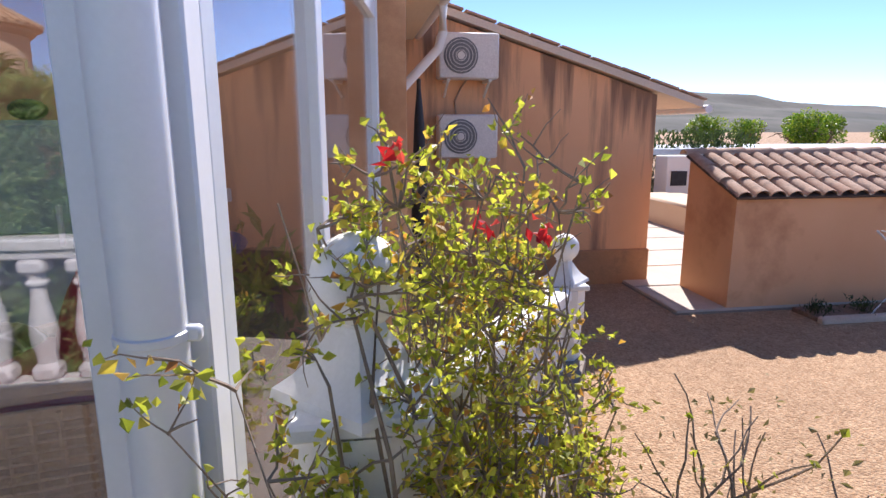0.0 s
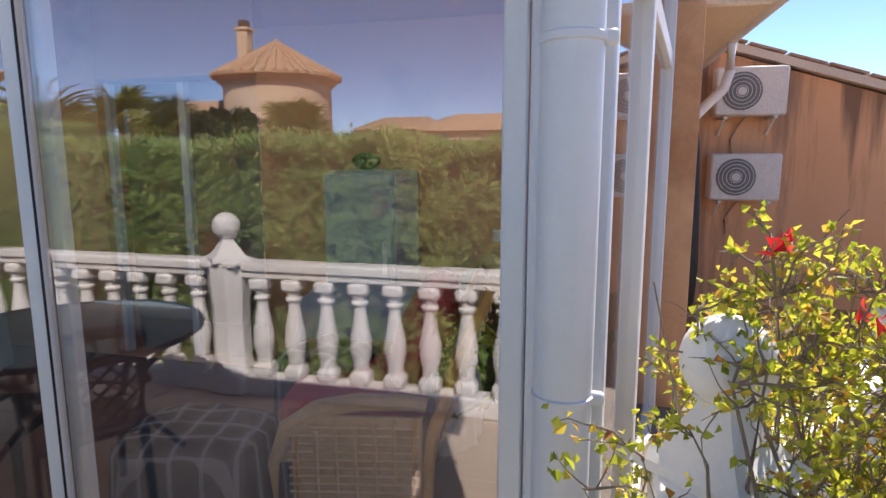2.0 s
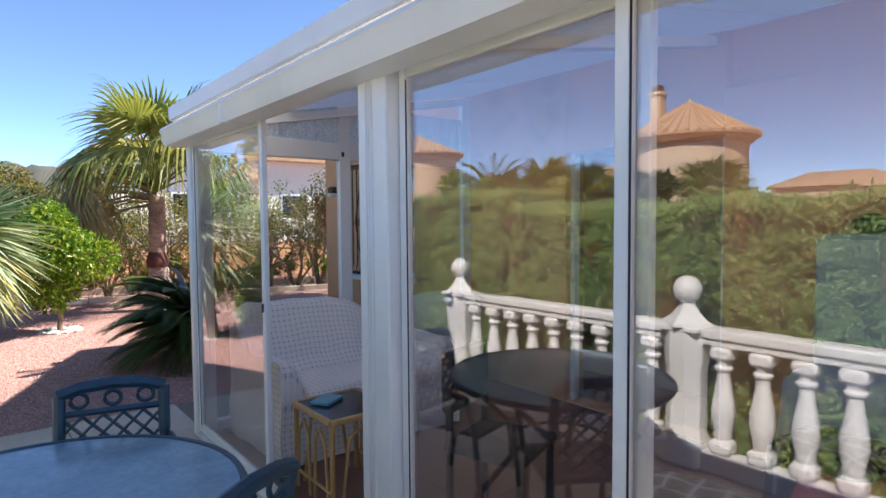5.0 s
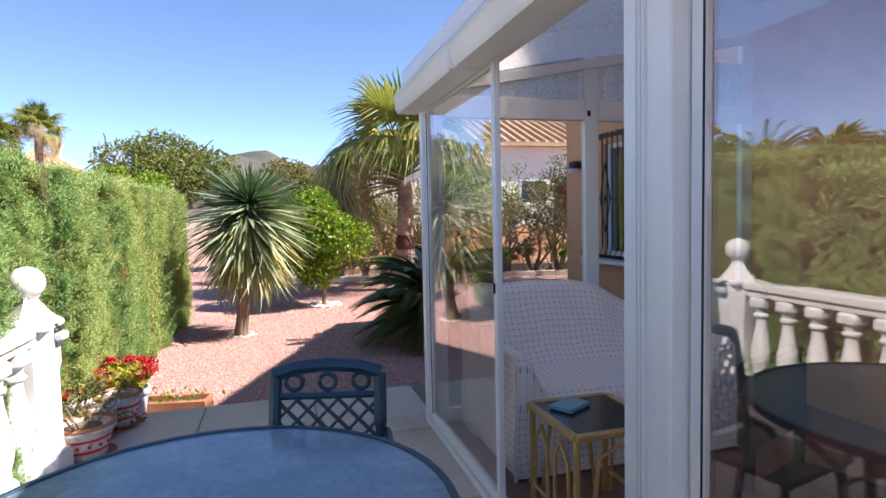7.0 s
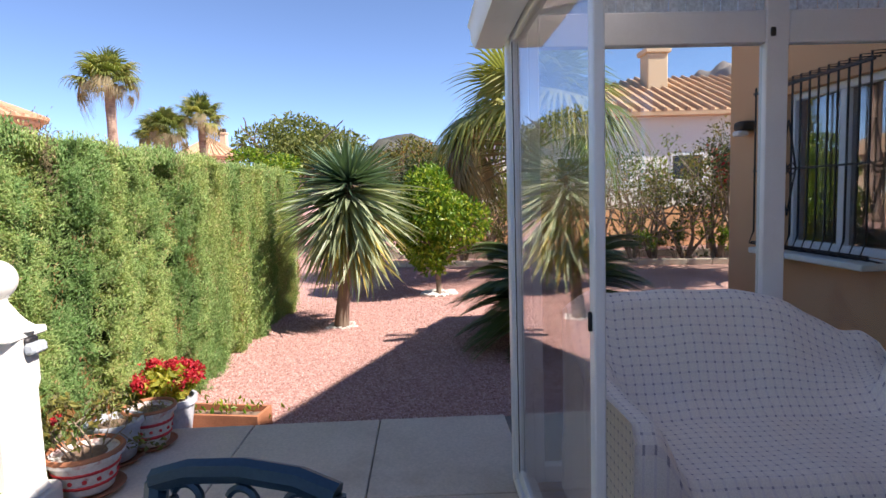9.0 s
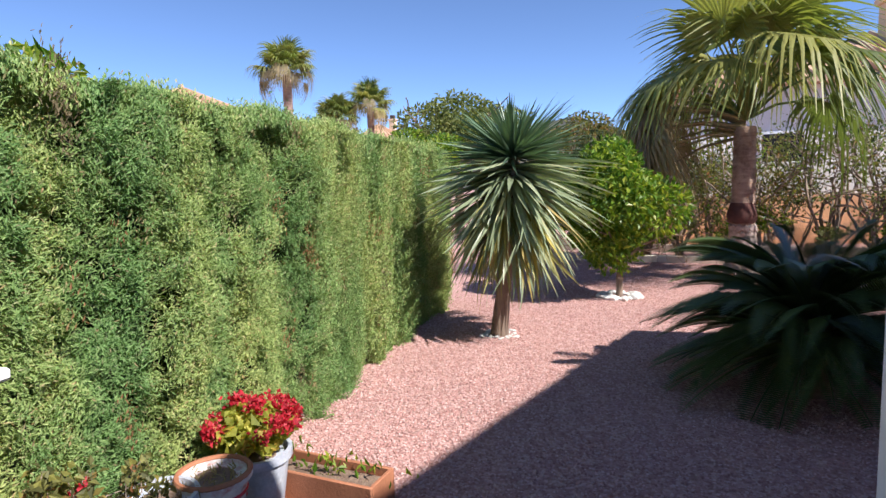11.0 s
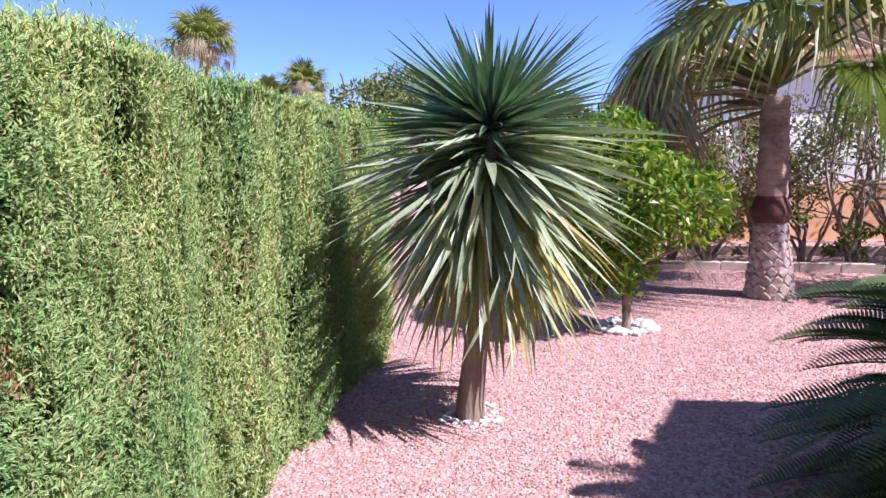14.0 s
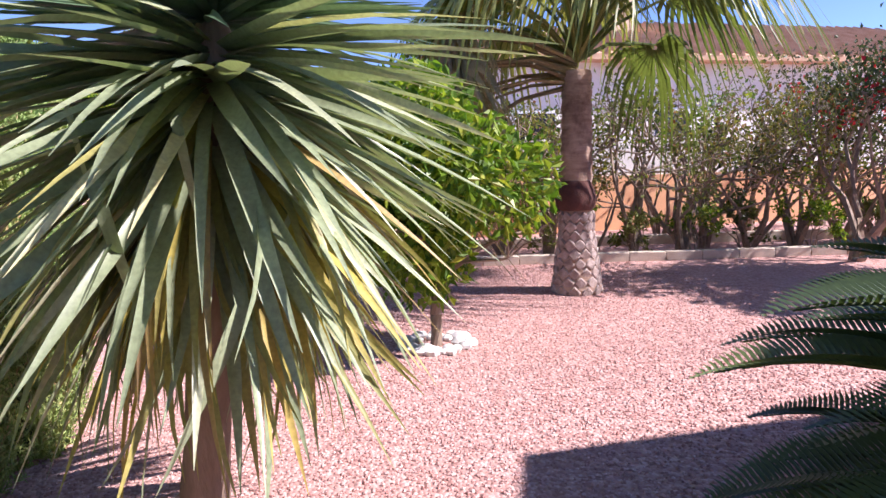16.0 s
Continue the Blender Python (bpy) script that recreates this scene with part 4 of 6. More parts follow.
def hedge(x0, x1, n, size, name, yf=-1.45, depth=0.8, top=1.93):
    ob = thing(name, (0, 0, 0), "tall clipped green cypress hedge with brown sprigs", "hedge", kind="stuff")
    xs = np.arange(x0, x1 + 0.01, 0.12)
    zs = np.linspace(-0.05, top - 0.06, 16)
    rows = []
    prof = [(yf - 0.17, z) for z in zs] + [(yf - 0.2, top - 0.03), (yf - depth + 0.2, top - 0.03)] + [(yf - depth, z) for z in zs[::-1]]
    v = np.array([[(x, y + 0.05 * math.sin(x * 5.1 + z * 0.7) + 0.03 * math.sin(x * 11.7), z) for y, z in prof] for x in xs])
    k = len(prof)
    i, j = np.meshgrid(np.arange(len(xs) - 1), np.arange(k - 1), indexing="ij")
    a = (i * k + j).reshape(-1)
    # dark sheet behind the sprays, painted as shade in the gaps
    part("hedge_core", raw_mesh("hedge_core", v.reshape(-1, 3), np.stack([a, a + k, a + k + 1, a + 1], 1), M["coreshade"]), None, ob)
    nf = int(n * 0.82)
    # sprays: loose and turned every way on the near stretch, upright plumes further on
    nc = int((x1 - x0) * top * 260)
    cx, cz = rng.uniform(x0, x1, nc), rng.uniform(0.0, top, nc)
    up = smooth(-7.2, -8.0, cx)
    wave = 0.05 * np.sin(cx * 9.3 + 0.8 * np.sin(cz * 2.1 + cx)) + 0.045 * np.sin(cx * 4.1 + 1.3) + 0.03 * np.sin(cz * 7.0 + cx * 3.0) * (1 - up)
    cy = yf - 0.03 + wave + rng.normal(0, 0.026, nc) - 0.05 * smooth(top - 0.25, top, cz)
    lean = rng.normal(0, 1, (nc, 3)) * np.stack([0.75 - 0.6 * up, 0.3 - 0.15 * up, 0.5 - 0.3 * up], 1) + np.stack([0 * up, 0.35 - 0.1 * up, 0.45 + 0.5 * up], 1)
    lean /= np.linalg.norm(lean, axis=1, keepdims=True)
    far = np.stack([0.045 - 0.022 * up, 0.03 + 0 * up, 0.045 + 0.05 * up], 1)
    kc = rng.integers(0, nc, nf)
    run = rng.normal(0, 1, (nf, 1)) * (0.05 + 0.05 * up[kc, None])
    c = np.stack([cx, cy, cz], 1)[kc] + rng.normal(0, 0.5, (nf, 3)) * far[kc] + lean[kc] * run
    c[:, 2] = np.clip(c[:, 2], 0.0, top + 0.02)
    c[:, 0] = np.clip(c[:, 0], x0, x1)
    part("hedge_face", leaf_mesh("hedge_face", c, lean[kc], size, size * 0.22, M["hedge"], 0.6, face=(0.25, 0.8, 0.6)), None, ob)
    for i in range(int((x1 - x0) * 9)):
        q = np.array((rng.uniform(x0, x1), yf + 0.03, rng.uniform(0.2, top)))
        k = 240 if i % 11 == 0 else int(rng.integers(12, 60))
        p = q + rng.normal(0, 1, (k, 3)) * ((0.035, 0.02, 0.11) if k == 240 else (0.025, 0.02, 0.07))
        part("brown_sprig", leaf_mesh("brown_sprig", p, np.tile((0.0, 0.3, 0.95), (k, 1)), size, size * 0.25, M["fandry"] if i % 2 else M["sprig"], 0.4), None, ob)
    nt = n - nf
    x = rng.uniform(x0, x1, nt)
    y = rng.uniform(yf - depth, yf + 0.02, nt)
    z = top + 0.03 * np.sin(x * 7) + 0.02 * np.sin(x * 2.3) + rng.normal(0, 0.03, nt) + 0.05 * (rng.uniform(0, 1, nt) > 0.97)
    part("hedge_top", leaf_mesh("hedge_top", np.stack([x, y, z], 1), np.tile((0, 0.1, 1.0), (nt, 1)), size, size * 0.34, M["hedge"], 0.4, face=(0.2, 0.7, 0.7)), None, ob)
    return ob


hedge(-11.3, -8.4, 220000, 0.038, "cypress_hedge")
hedge(-8.4, -4.4, 640000, 0.027, "cypress_hedge")
hedge(-4.4, 4.8, 235000, 0.045, "cypress_hedge", top=1.8)


# ---------- yucca ----------
def blade(ln, wd, droop, name, material, seg=6, snap=0.0):
    """A stiff pointed leaf along +x, folded along its middle, bending down by droop radians to its tip; snap: a sharp kink half way."""
    v, f = [], []
    x, z, a = 0.0, 0.0, 0.0
    for i in range(seg + 1):
        t = i / seg
        w = wd * (0.55 + 0.9 * t - 1.45 * t * t) if t < 0.999 else 0.001
        w = max(w, 0.001)
        v += [(x, -w / 2, z + w * 0.22), (x, 0, z), (x, w / 2, z + w * 0.18)]
        a -= droop / seg + (snap if i == seg // 2 else 0)
        x += ln / seg * math.cos(a)
        z += ln / seg * math.sin(a)
    for i in range(seg):
        k = i * 3
        f += [[k, k + 3, k + 4, k + 1], [k + 1, k + 4, k + 5, k + 2]]
    return raw_mesh(name, v, f, material, True)


def yucca():
    base, heart = Vector((-9.6, -0.55, 0)), Vector((-9.5, -0.37, 1.74))
    ob = thing("yucca_tree", base, "single-stem yucca with a shaggy ball of blue-green sword leaves, yellow below", "tree")
    b = Build()
    pts = [(0, 0, -0.1), (0.005, 0.01, 0.1), (0.03, 0.05, 0.4), (0.07, 0.11, 0.9), (0.1, 0.18, 1.62), (0.105, 0.185, 1.86)]
    b.tube(pts, [0.105, 0.088, 0.075, 0.075, 0.085, 0.02], 14)
    part("trunk", b, M["bark"], ob)
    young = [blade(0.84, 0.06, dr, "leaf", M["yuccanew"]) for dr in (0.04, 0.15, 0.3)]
    grown = [blade(0.84, 0.066, dr, "leaf", M["yucca"]) for dr in (0.12, 0.28, 0.46, 0.7)]
    bent = [blade(0.86, 0.06, 0.3, "leaf", M["yucca"], 6, sn) for sn in (0.8, 1.4)]
    old = [blade(0.84, 0.052, dr, "leaf", M["yuccaold"]) for dr in (0.35, 0.65, 1.0)]
    h = heart - base
    n = 900
    rest = {}
    for i in range(n):
        t = (i + 0.5) / n
        az = i * 2.39996 + rng.normal(0, 0.3)
        if t < 0.4:
            el = 87 - 88 * (t / 0.4) ** 0.62 + rng.normal(0, 5)
            z = h.z + 0.06 - 0.1 * t
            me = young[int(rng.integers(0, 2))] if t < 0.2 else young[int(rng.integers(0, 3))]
            sc = rng.uniform(0.85, 1.1) * (0.6 if t < 0.12 else 0.86)
        else:
            u = (t - 0.4) / 0.6
            el = 4 - 56 * u ** 0.85 + rng.normal(0, 7)
            z = h.z - 0.04 - 0.44 * u
            k = rng.uniform()
            if u > 0.3 and k < (u - 0.2) * 0.95:
                me = old[int(rng.integers(0, 3))]
            elif k > 0.95 and u > 0.25:
                me = bent[int(rng.integers(0, 2))]
            else:
                me = grown[int(rng.integers(0, 3)) if u < 0.5 else int(rng.integers(1, 4))]
            sc = rng.uniform(0.82, 1.14) * 1.1
        ax = h.x * z / h.z
        ay = h.y * z / h.z
        m = Matrix.Translation((ax, ay, z)) @ pose(0, 0, 0, 0, 0, math.degrees(az)) @ pose(0, 0, 0, 0, -el, 0) @ pose(0, 0, 0, rng.normal(0, 22), 0, rng.normal(0, 8)) @ Matrix.Translation((0.03, 0, 0)) @ Matrix.Diagonal((sc, sc * rng.uniform(0.75, 1.15), sc, 1))
        if me in old or me in bent or i % 4 == 0:
            part("leaf", me, None, ob, "", m)
        else:
            rv, rf = rest.setdefault(me.materials[0].name, ([], []))
            k = len(rv)
            rv += [tuple(m @ q.co) for q in me.vertices]
            rf += [[k + q for q in p.vertices] for p in me.polygons]
    for key, (rv, rf) in rest.items():
        tagged(part("inner_leaves", raw_mesh("inner_leaves", rv, rf, bpy.data.materials[key], True), None, ob), kind="stuff")
    return ob


yucca()


def stone_ring(at, r, n, size, label):
    ob = thing("stone_ring", at, label, "stones")
    for i in range(n):
        a = 2 * math.pi * i / n + rng.normal(0, 0.2)
        rr = r * rng.uniform(0.55, 1.05)
        b = Build().ball((0, 0, 0), size * rng.uniform(0.6, 1.2), 7, 5, 0.6)
        b.v = [tuple(Vector(q) * (1 + 0.25 * noise.noise(Vector(q) * 30 + Vector((i, 0, 0))))) for q in b.v]
        part("stone", b, M["stone"], ob, "", pose(rr * math.cos(a), rr * math.sin(a), size * 0.35, 0, 0, rng.uniform(0, 360)))


stone_ring((-9.6, -0.55, 0), 0.2, 46, 0.022, "small white pebbles round the yucca trunk")
stone_ring((-11.73, 0.73, 0), 0.27, 34, 0.06, "broken white stones round the citrus trunk")


# ---------- sago palm ----------
def frond(ln, name, arch):
    v, f = [], []
    n = 64
    rach = []
    for i in range(n + 1):
        t = i / n
        a = arch[0] - (arch[0] - arch[1]) * t
        rach.append((t, a))
    x = z = 0.0
    pts = []
    for t, a in rach:
        pts.append((x, z, a))
        x += ln / n * math.cos(a)
        z += ln / n * math.sin(a)
    for i in range(3, n):
        x, z, a = pts[i]
        t = i / n
        w = 0.17 * math.sin(math.pi * min(1, 0.12 + t * 0.9)) ** 0.7 + 0.015
        for s in (-1, 1):
            k = len(v)
            dx, dz = math.cos(a) * 0.45, math.sin(a) * 0.45
            v += [(x, 0, z), (x + ln / n * 0.62, 0, z + 0.004), (x + w * dx + 0.01, s * w * 0.85, z + w * dz + 0.35 * w), (x + w * 0.6 * dx - 0.004, s * w * 0.5, z + w * 0.6 * dz + 0.25 * w)]
            f.append([k, k + 1, k + 2, k + 3] if s > 0 else [k + 3, k + 2, k + 1, k])
    b = Build().arrays(v, f)
    b.tube([(q[0], 0, q[1]) for q in pts[::5]], [0.012 - 0.01 * i / len(pts[::5]) for i in range(len(pts[::5]))], 5)
    return raw_mesh(name, b.v, b.f, M["cycas"])


def sago(at):
    ob = thing("sago_palm", at, "dark green sago palm with arching feathery fronds", "palm")
    part("trunk", Build().lathe([(0.22, -0.1), (0.24, 0.1), (0.2, 0.35), (0.12, 0.5), (0.03, 0.55)], (0, 0, 0), 14), M["palmbark"], ob)
    kinds = [frond(1.12, "frond", q) for q in ((1.2, -0.2), (0.9, -0.5), (0.45, -0.6), (0.1, -0.7))]
    n = 120
    for i in range(n):
        t = i / n
        me = kinds[min(3, int(t * 4))]
        part("frond", me, None, ob, "", Matrix.Translation((0, 0, 0.5 - 0.25 * t)) @ pose(0, 0, 0, 0, rng.normal(0, 5), i * 137.5 + rng.normal(0, 6)) @ Matrix.Scale(rng.uniform(0.85, 1.1), 4))


sago((-8.38, 1.86, 0))


# ---------- fan palms ----------
def fan_leaf(name, material, r=0.75, droop=1.0, seg=30, stalk=0.75, pitch=0.0, slim=1.0):
    """A palm fan on its stalk along +x; pitch tips the blade down at the end of the stalk."""
    v, f = [], []
    cp, sp = math.cos(radians(pitch)), math.sin(radians(pitch))
    for i in range(seg):
        a = radians(-125 + 250 * i / (seg - 1)) + rng.normal(0, 0.02)
        w = r * 0.034 * slim
        ln = r * (1.0 - 0.25 * abs(a) / 2.2) * rng.uniform(0.82, 1.1)
        hang = droop * rng.uniform(0.7, 1.25)
        u, s = Vector((math.cos(a), math.sin(a), 0)), Vector((-math.sin(a), math.cos(a), 0))
        k = len(v)
        for t, ww, dz in ((0.05, 0.5, 0), (0.5, 1.25, -0.04), (0.72, 0.75, -0.2), (0.84, 0.45, -0.5), (0.9, 0.1, -0.85)):
            rad = ln * t * (1 - 0.18 * hang * max(0, t - 0.5))
            for q in (-1, 0, 1):
                p = u * rad + s * q * w * ww
                z = dz * hang * r - abs(q) * w * ww * 0.35
                v.append((stalk + p.x * cp + z * sp * 0.4, p.y, z - p.x * sp - 0.12 * stalk * (pitch > 0)))
        for j in range(4):
            o = k + j * 3
            f += [[o, o + 3, o + 4, o + 1], [o + 1, o + 4, o + 5, o + 2]]
    b = Build().arrays(v, f)
    b.tube([(0, 0, 0), (stalk * 0.4, 0, 0.03), (stalk * 0.8, 0, -0.05 * stalk * (pitch > 0)), (stalk + 0.06, 0, -0.12 * stalk * (pitch > 0))], [0.022, 0.015, 0.011, 0.008], 5)
    return raw_mesh(name, b.v, b.f, material)


GREENFAN = [fan_leaf("fan_leaf", M["fan"], 0.7, d, 30, 1.0, p, 0.78) for d, p in ((0.35, 5), (0.75, 35), (1.0, 60))]
FARFAN = [fan_leaf("fan_leaf", M["fan"], 0.8, 0.55)]
DRYFAN = [fan_leaf("dry_fan_leaf", M["fandry"], 0.62, d, 24, 1.0, 75, 0.95) for d in (1.0, 1.3)]


def fan_palm(at, height, radius, label, green=26, dry=12, scale=1.0, lean=(0, 0), group="", rings=True, skirt=(0, 360)):
    fans = GREENFAN if rings else FARFAN
    ob = thing("fan_palm", at, label, "palm", group)
    b = Build()
    n = int(height / 0.07) if rings else 8
    prof = []
    for i in range(n + 1):
        t = i / n
        r = radius * (1.5 - 0.5 * min(1, t * 3.5)) * (1.0 + (0.06 if i % 2 else -0.03)) * (1 - 0.15 * t)
        prof.append((r, height * t))
    prof[0] = (prof[0][0], -0.1)
    b.lathe(prof, (0, 0, 0), 16)
    b.v = [(x + lean[0] * (z / height) ** 2, y + lean[1] * (z / height) ** 2, z) for x, y, z in b.v]
    part("trunk", b, M["palmbark"], ob)
    top = Vector((lean[0], lean[1], height))
    for i in range(green + dry):
        az = i * 137.5 + rng.normal(0, 8)
        if i < green:
            t = i / green
            el, me = (84 - 62 * t if rings else 80 - 88 * t) + rng.normal(0, 7), fans[min(int(t * 1.2 * len(fans) + rng.uniform(0, 0.6)), len(fans) - 1)]
        else:
            t = (i - green) / max(1, dry)
            az = skirt[0] + (skirt[1] - skirt[0]) * ((i * 0.618) % 1.0) + rng.normal(0, 6)
            el, me = 16 - 24 * t + rng.normal(0, 6), DRYFAN[int(rng.integers(0, 2))]
        part("fan_leaf" if i < green else "dry_fan_leaf", me, None, ob, "", Matrix.Translation(top + Vector((0, 0, 0.1 - 0.25 * t * (i >= green)))) @ pose(0, 0, 0, 0, 0, az) @ pose(0, 0, 0, rng.normal(0, 10), -el, 0) @ Matrix.Scale(scale * rng.uniform(0.8, 1.1), 4))
    return ob


palm = fan_palm((-13.2, 2.54, 0), 2.25, 0.172, "fan palm with ringed brown trunk and drooping dry leaf skirt", 29, 15, 1.36, (0.0, 0.0), skirt=(228, 292))
part("cut_collar", Build().lathe([(0.17, 0.86), (0.195, 0.9), (0.212, 0.98), (0.19, 1.06), (0.155, 1.16)], (0.02, -0.02, 0), 14), M["collar"], palm, "dark brown shaved band on the trunk")
BOOT = Build().box((0, 0, 0), (0.05, 0.1, 0.1), 0.018, Matrix.Rotation(radians(45), 3, "X")).mesh("leaf_scar", M["boot"])
for j in range(9):
    for i in range(12):
        a = 2 * math.pi * (i + 0.5 * (j % 2)) / 12
        z = 0.03 + 0.095 * j
        r = 0.172 * (1.5 - 0.5 * min(1, z / 0.64)) - 0.012
        part("leaf_scar", BOOT, None, palm, "", pose(r * math.cos(a), r * math.sin(a), z, 0, rng.normal(0, 5), math.degrees(a)) @ Matrix.Scale(rng.uniform(0.85, 1.1), 4))
for at, hh, sc in (((-25.6, -11.3, 0), 6.1, 1.0), ((-32.0, -11.9, 0), 5.0, 0.95), ((-33.0, -10.6, 0), 5.7, 0.95), ((-40.0, -16.0, 0), 5.6, 1.0)):
    fan_palm(at, hh, 0.2, "tall fan palm with tidy green crown beyond the hedge", 26, 8, sc, (0, 0), "far palms", False)
for at, hh, sc in (((-17.5, -17.0, 0), 2.6, 1.3), ((-14.5, -16.0, 0), 2.2, 1.2), ((-9.3, -15.0, 0), 2.2, 1.0), ((-21.0, -18.0, 0), 2.4, 1.3)):
    fan_palm(at, hh, 0.2, "low fan palm in the neighbour's garden", 24, 4, sc, (0, 0), "neighbour palms", False)


# ---------- small trees and shrubs ----------
def leafy_tree(name, at, trunk_h, trunk_r, crown, count, leaf, material, label, category="tree", bark="bark", depth=2, group="", lobes=9):
    """crown: centre height above the base and the half sizes of the crown."""
    ob = thing(name, at, label, category, group)
    b, ends = Build(), []
    b.tube([(0, 0, -0.1), (0.01, 0, trunk_h * 0.5), (0.0, 0.01, trunk_h)], [trunk_r * 1.15, trunk_r, trunk_r * 0.85], 9)
    cz, hx, hy, hz = crown
    for i in range(5):
        a = i * 1.257 + rng.normal(0, 0.2)
        branch_tree(b, (0, 0, trunk_h * 0.95), (math.cos(a) * 0.7, math.sin(a) * 0.7, 0.8), max(hx, hz) * 0.55, trunk_r * 0.6, depth, ends, 0.55, 2)
    part("trunk", b, M[bark], ob)
    lob = rng.normal(0, 1, (lobes, 3))
    lob /= np.linalg.norm(lob, axis=1, keepdims=True)
    lob *= rng.uniform(0.35, 0.72, (lobes, 1))
    pick = rng.integers(0, lobes, count)
    d = rng.normal(0, 1, (count, 3))
    d /= np.linalg.norm(d, axis=1, keepdims=True)
    rad = 0.45 * rng.uniform(0.3, 1.0, (count, 1)) ** 0.5
    p = (lob[pick] + d * rad) * (hx, hy, hz) + (0, 0, cz)
    dirs = d + np.array((0, 0, -0.25))
    part("crown", leaf_mesh("crown", p, dirs, leaf, leaf * 0.5, M[material], 0.7), None, ob)
    return ob


leafy_tree("citrus_tree", (-11.73, 0.73, 0), 0.5, 0.045, (1.17, 0.95, 0.95, 0.9), 8500, 0.1, "citrus", "small rounded citrus tree with glossy bright green leaves", lobes=13)
leafy_tree("olive_tree", (-21.0, -3.4, 0), 1.6, 0.15, (3.0, 2.6, 2.4, 1.3), 9000, 0.16, "farleaf", "broad olive-green tree beyond the hedge", lobes=14)
leafy_tree("garden_tree", (-18.5, -3.6, 0), 1.2, 0.12, (2.2, 1.4, 1.3, 0.9), 5000, 0.13, "citrus", "bright green tree beyond the hedge")
leafy_tree("garden_tree", (-19.5, 0.2, 0), 1.2, 0.12, (2.1, 1.8, 1.8, 1.1), 6000, 0.13, "shrub", "dusty brown-green tree at the garden end")


def shrub(at, h, r, count, leaf, material, label, bark="twig", stems=5, group="", bare=0.5, name="shrub"):
    ob = thing(name, at, label, "shrub", group)
    b, ends = Build(), []
    for i in range(stems):
        a = rng.uniform(0, 6.28)
        branch_tree(b, (0.05 * math.cos(a), 0.05 * math.sin(a), -0.05), (math.cos(a) * 0.5 * r / h, math.sin(a) * 0.5 * r / h, 1), h * 0.42, 0.018 * h, 3, ends, 0.45, 2)
    part("twig_work", b, M[bark], ob)
    e = np.array([q[0] for q in ends])
    d = np.array([q[1] for q in ends])
    pick = rng.integers(0, len(e), count)
    p = e[pick] + rng.normal(0, 0.045 * h, (count, 3))
    part("leaves", leaf_mesh("leaves", p, d[pick], leaf, leaf * 0.6, M[material], 0.8), None, ob)
    return ob, e


def kerb_x(y):
    """The border's kerb runs a little aslant."""
    return -15.1 + 0.2 * (y - 2.5)


for i in range(15):
    y = 1.4 + i * 0.62
    shrub((kerb_x(y) - 0.75 + rng.normal(0, 0.15), y, 0.05), rng.uniform(1.7, 2.6), 1.0, (500, 900, 1300)[i % 3], 0.07, ("shrub", "farleaf", "shrub", "citrus")[i % 4], "straggly half-bare shrub in the border behind the kerb", group="border shrubs", stems=6)
for i in range(9):
    y = 1.6 + i * 0.9
    shrub((kerb_x(y) - 0.4 + rng.normal(0, 0.1), y, 0.05), rng.uniform(0.55, 0.95), 0.5, 700, 0.065, ("citrus", "farleaf")[i % 2], "low bright green shrub in the border", group="low border shrubs", stems=4)
for i in range(6):
    shrub((-17.3 + rng.normal(0, 0.3), 0.2 + i * 1.9, 0.0), 2.7, 1.2, 1500, 0.09, "darkleaf" if i % 2 else "shrub", "tall shrub against the boundary wall", group="boundary shrubs")
leafy_tree("dark_tree", (-15.9, 0.5, 0), 0.5, 0.07, (1.35, 1.15, 1.25, 1.1), 7500, 0.1, "darkleaf", "dense dark green tree behind the citrus", lobes=13)
for at, h in (((-13.7, 6.6, 0.0), 2.9), ((-14.9, 8.4, 0.05), 3.0)):
    ob, e = shrub(at, h, 1.1, 2600, 0.07, "darkleaf", "red-flowering bougainvillea in the border", group="bougainvilleas", name="bougainvillea")
    pk = rng.integers(0, len(e), 16)[rng.integers(0, 16, 320)]
    part("blossom", leaf_mesh("blossom", e[pk] + rng.normal(0, 1, (320, 3)) * (0.08, 0.08, 0.14) - (0, 0, 0.15), np.tile((0, 0, -1.0), (320, 1)), 0.06, 0.05, M["redleaf"], 0.8), None, ob)

# kerb of the border, stone by stone
kb = setting("kerb", Build().box((0, 0, 0.03), (0.1, 13.0, 0.1), 0.01), M["soil"], "row of pale kerb stones before the border", "kerb")
kb.matrix_basis = pose(kerb_x(6.0), 6.0, 0, 0, 0, -11.3)
for i in range(26):
    part("kerb_stone", Build().box((0, 0, 0), (0.12, 0.494, 0.13), 0.01), M["kerb"], kb, "", pose(rng.normal(0, 0.004), -6.25 + i * 0.5, 0.06, 0, 0, rng.normal(0, 0.6)))
kb2 = setting("kerb", Build().box((0, 0, 0.07), (0.12, 13.0, 0.18), 0.01), M["kerb"], "low pale kerb behind the border", "kerb")
kb2.matrix_basis = pose(kerb_x(6.0) - 1.7, 6.0, 0, 0, 0, -11.3)

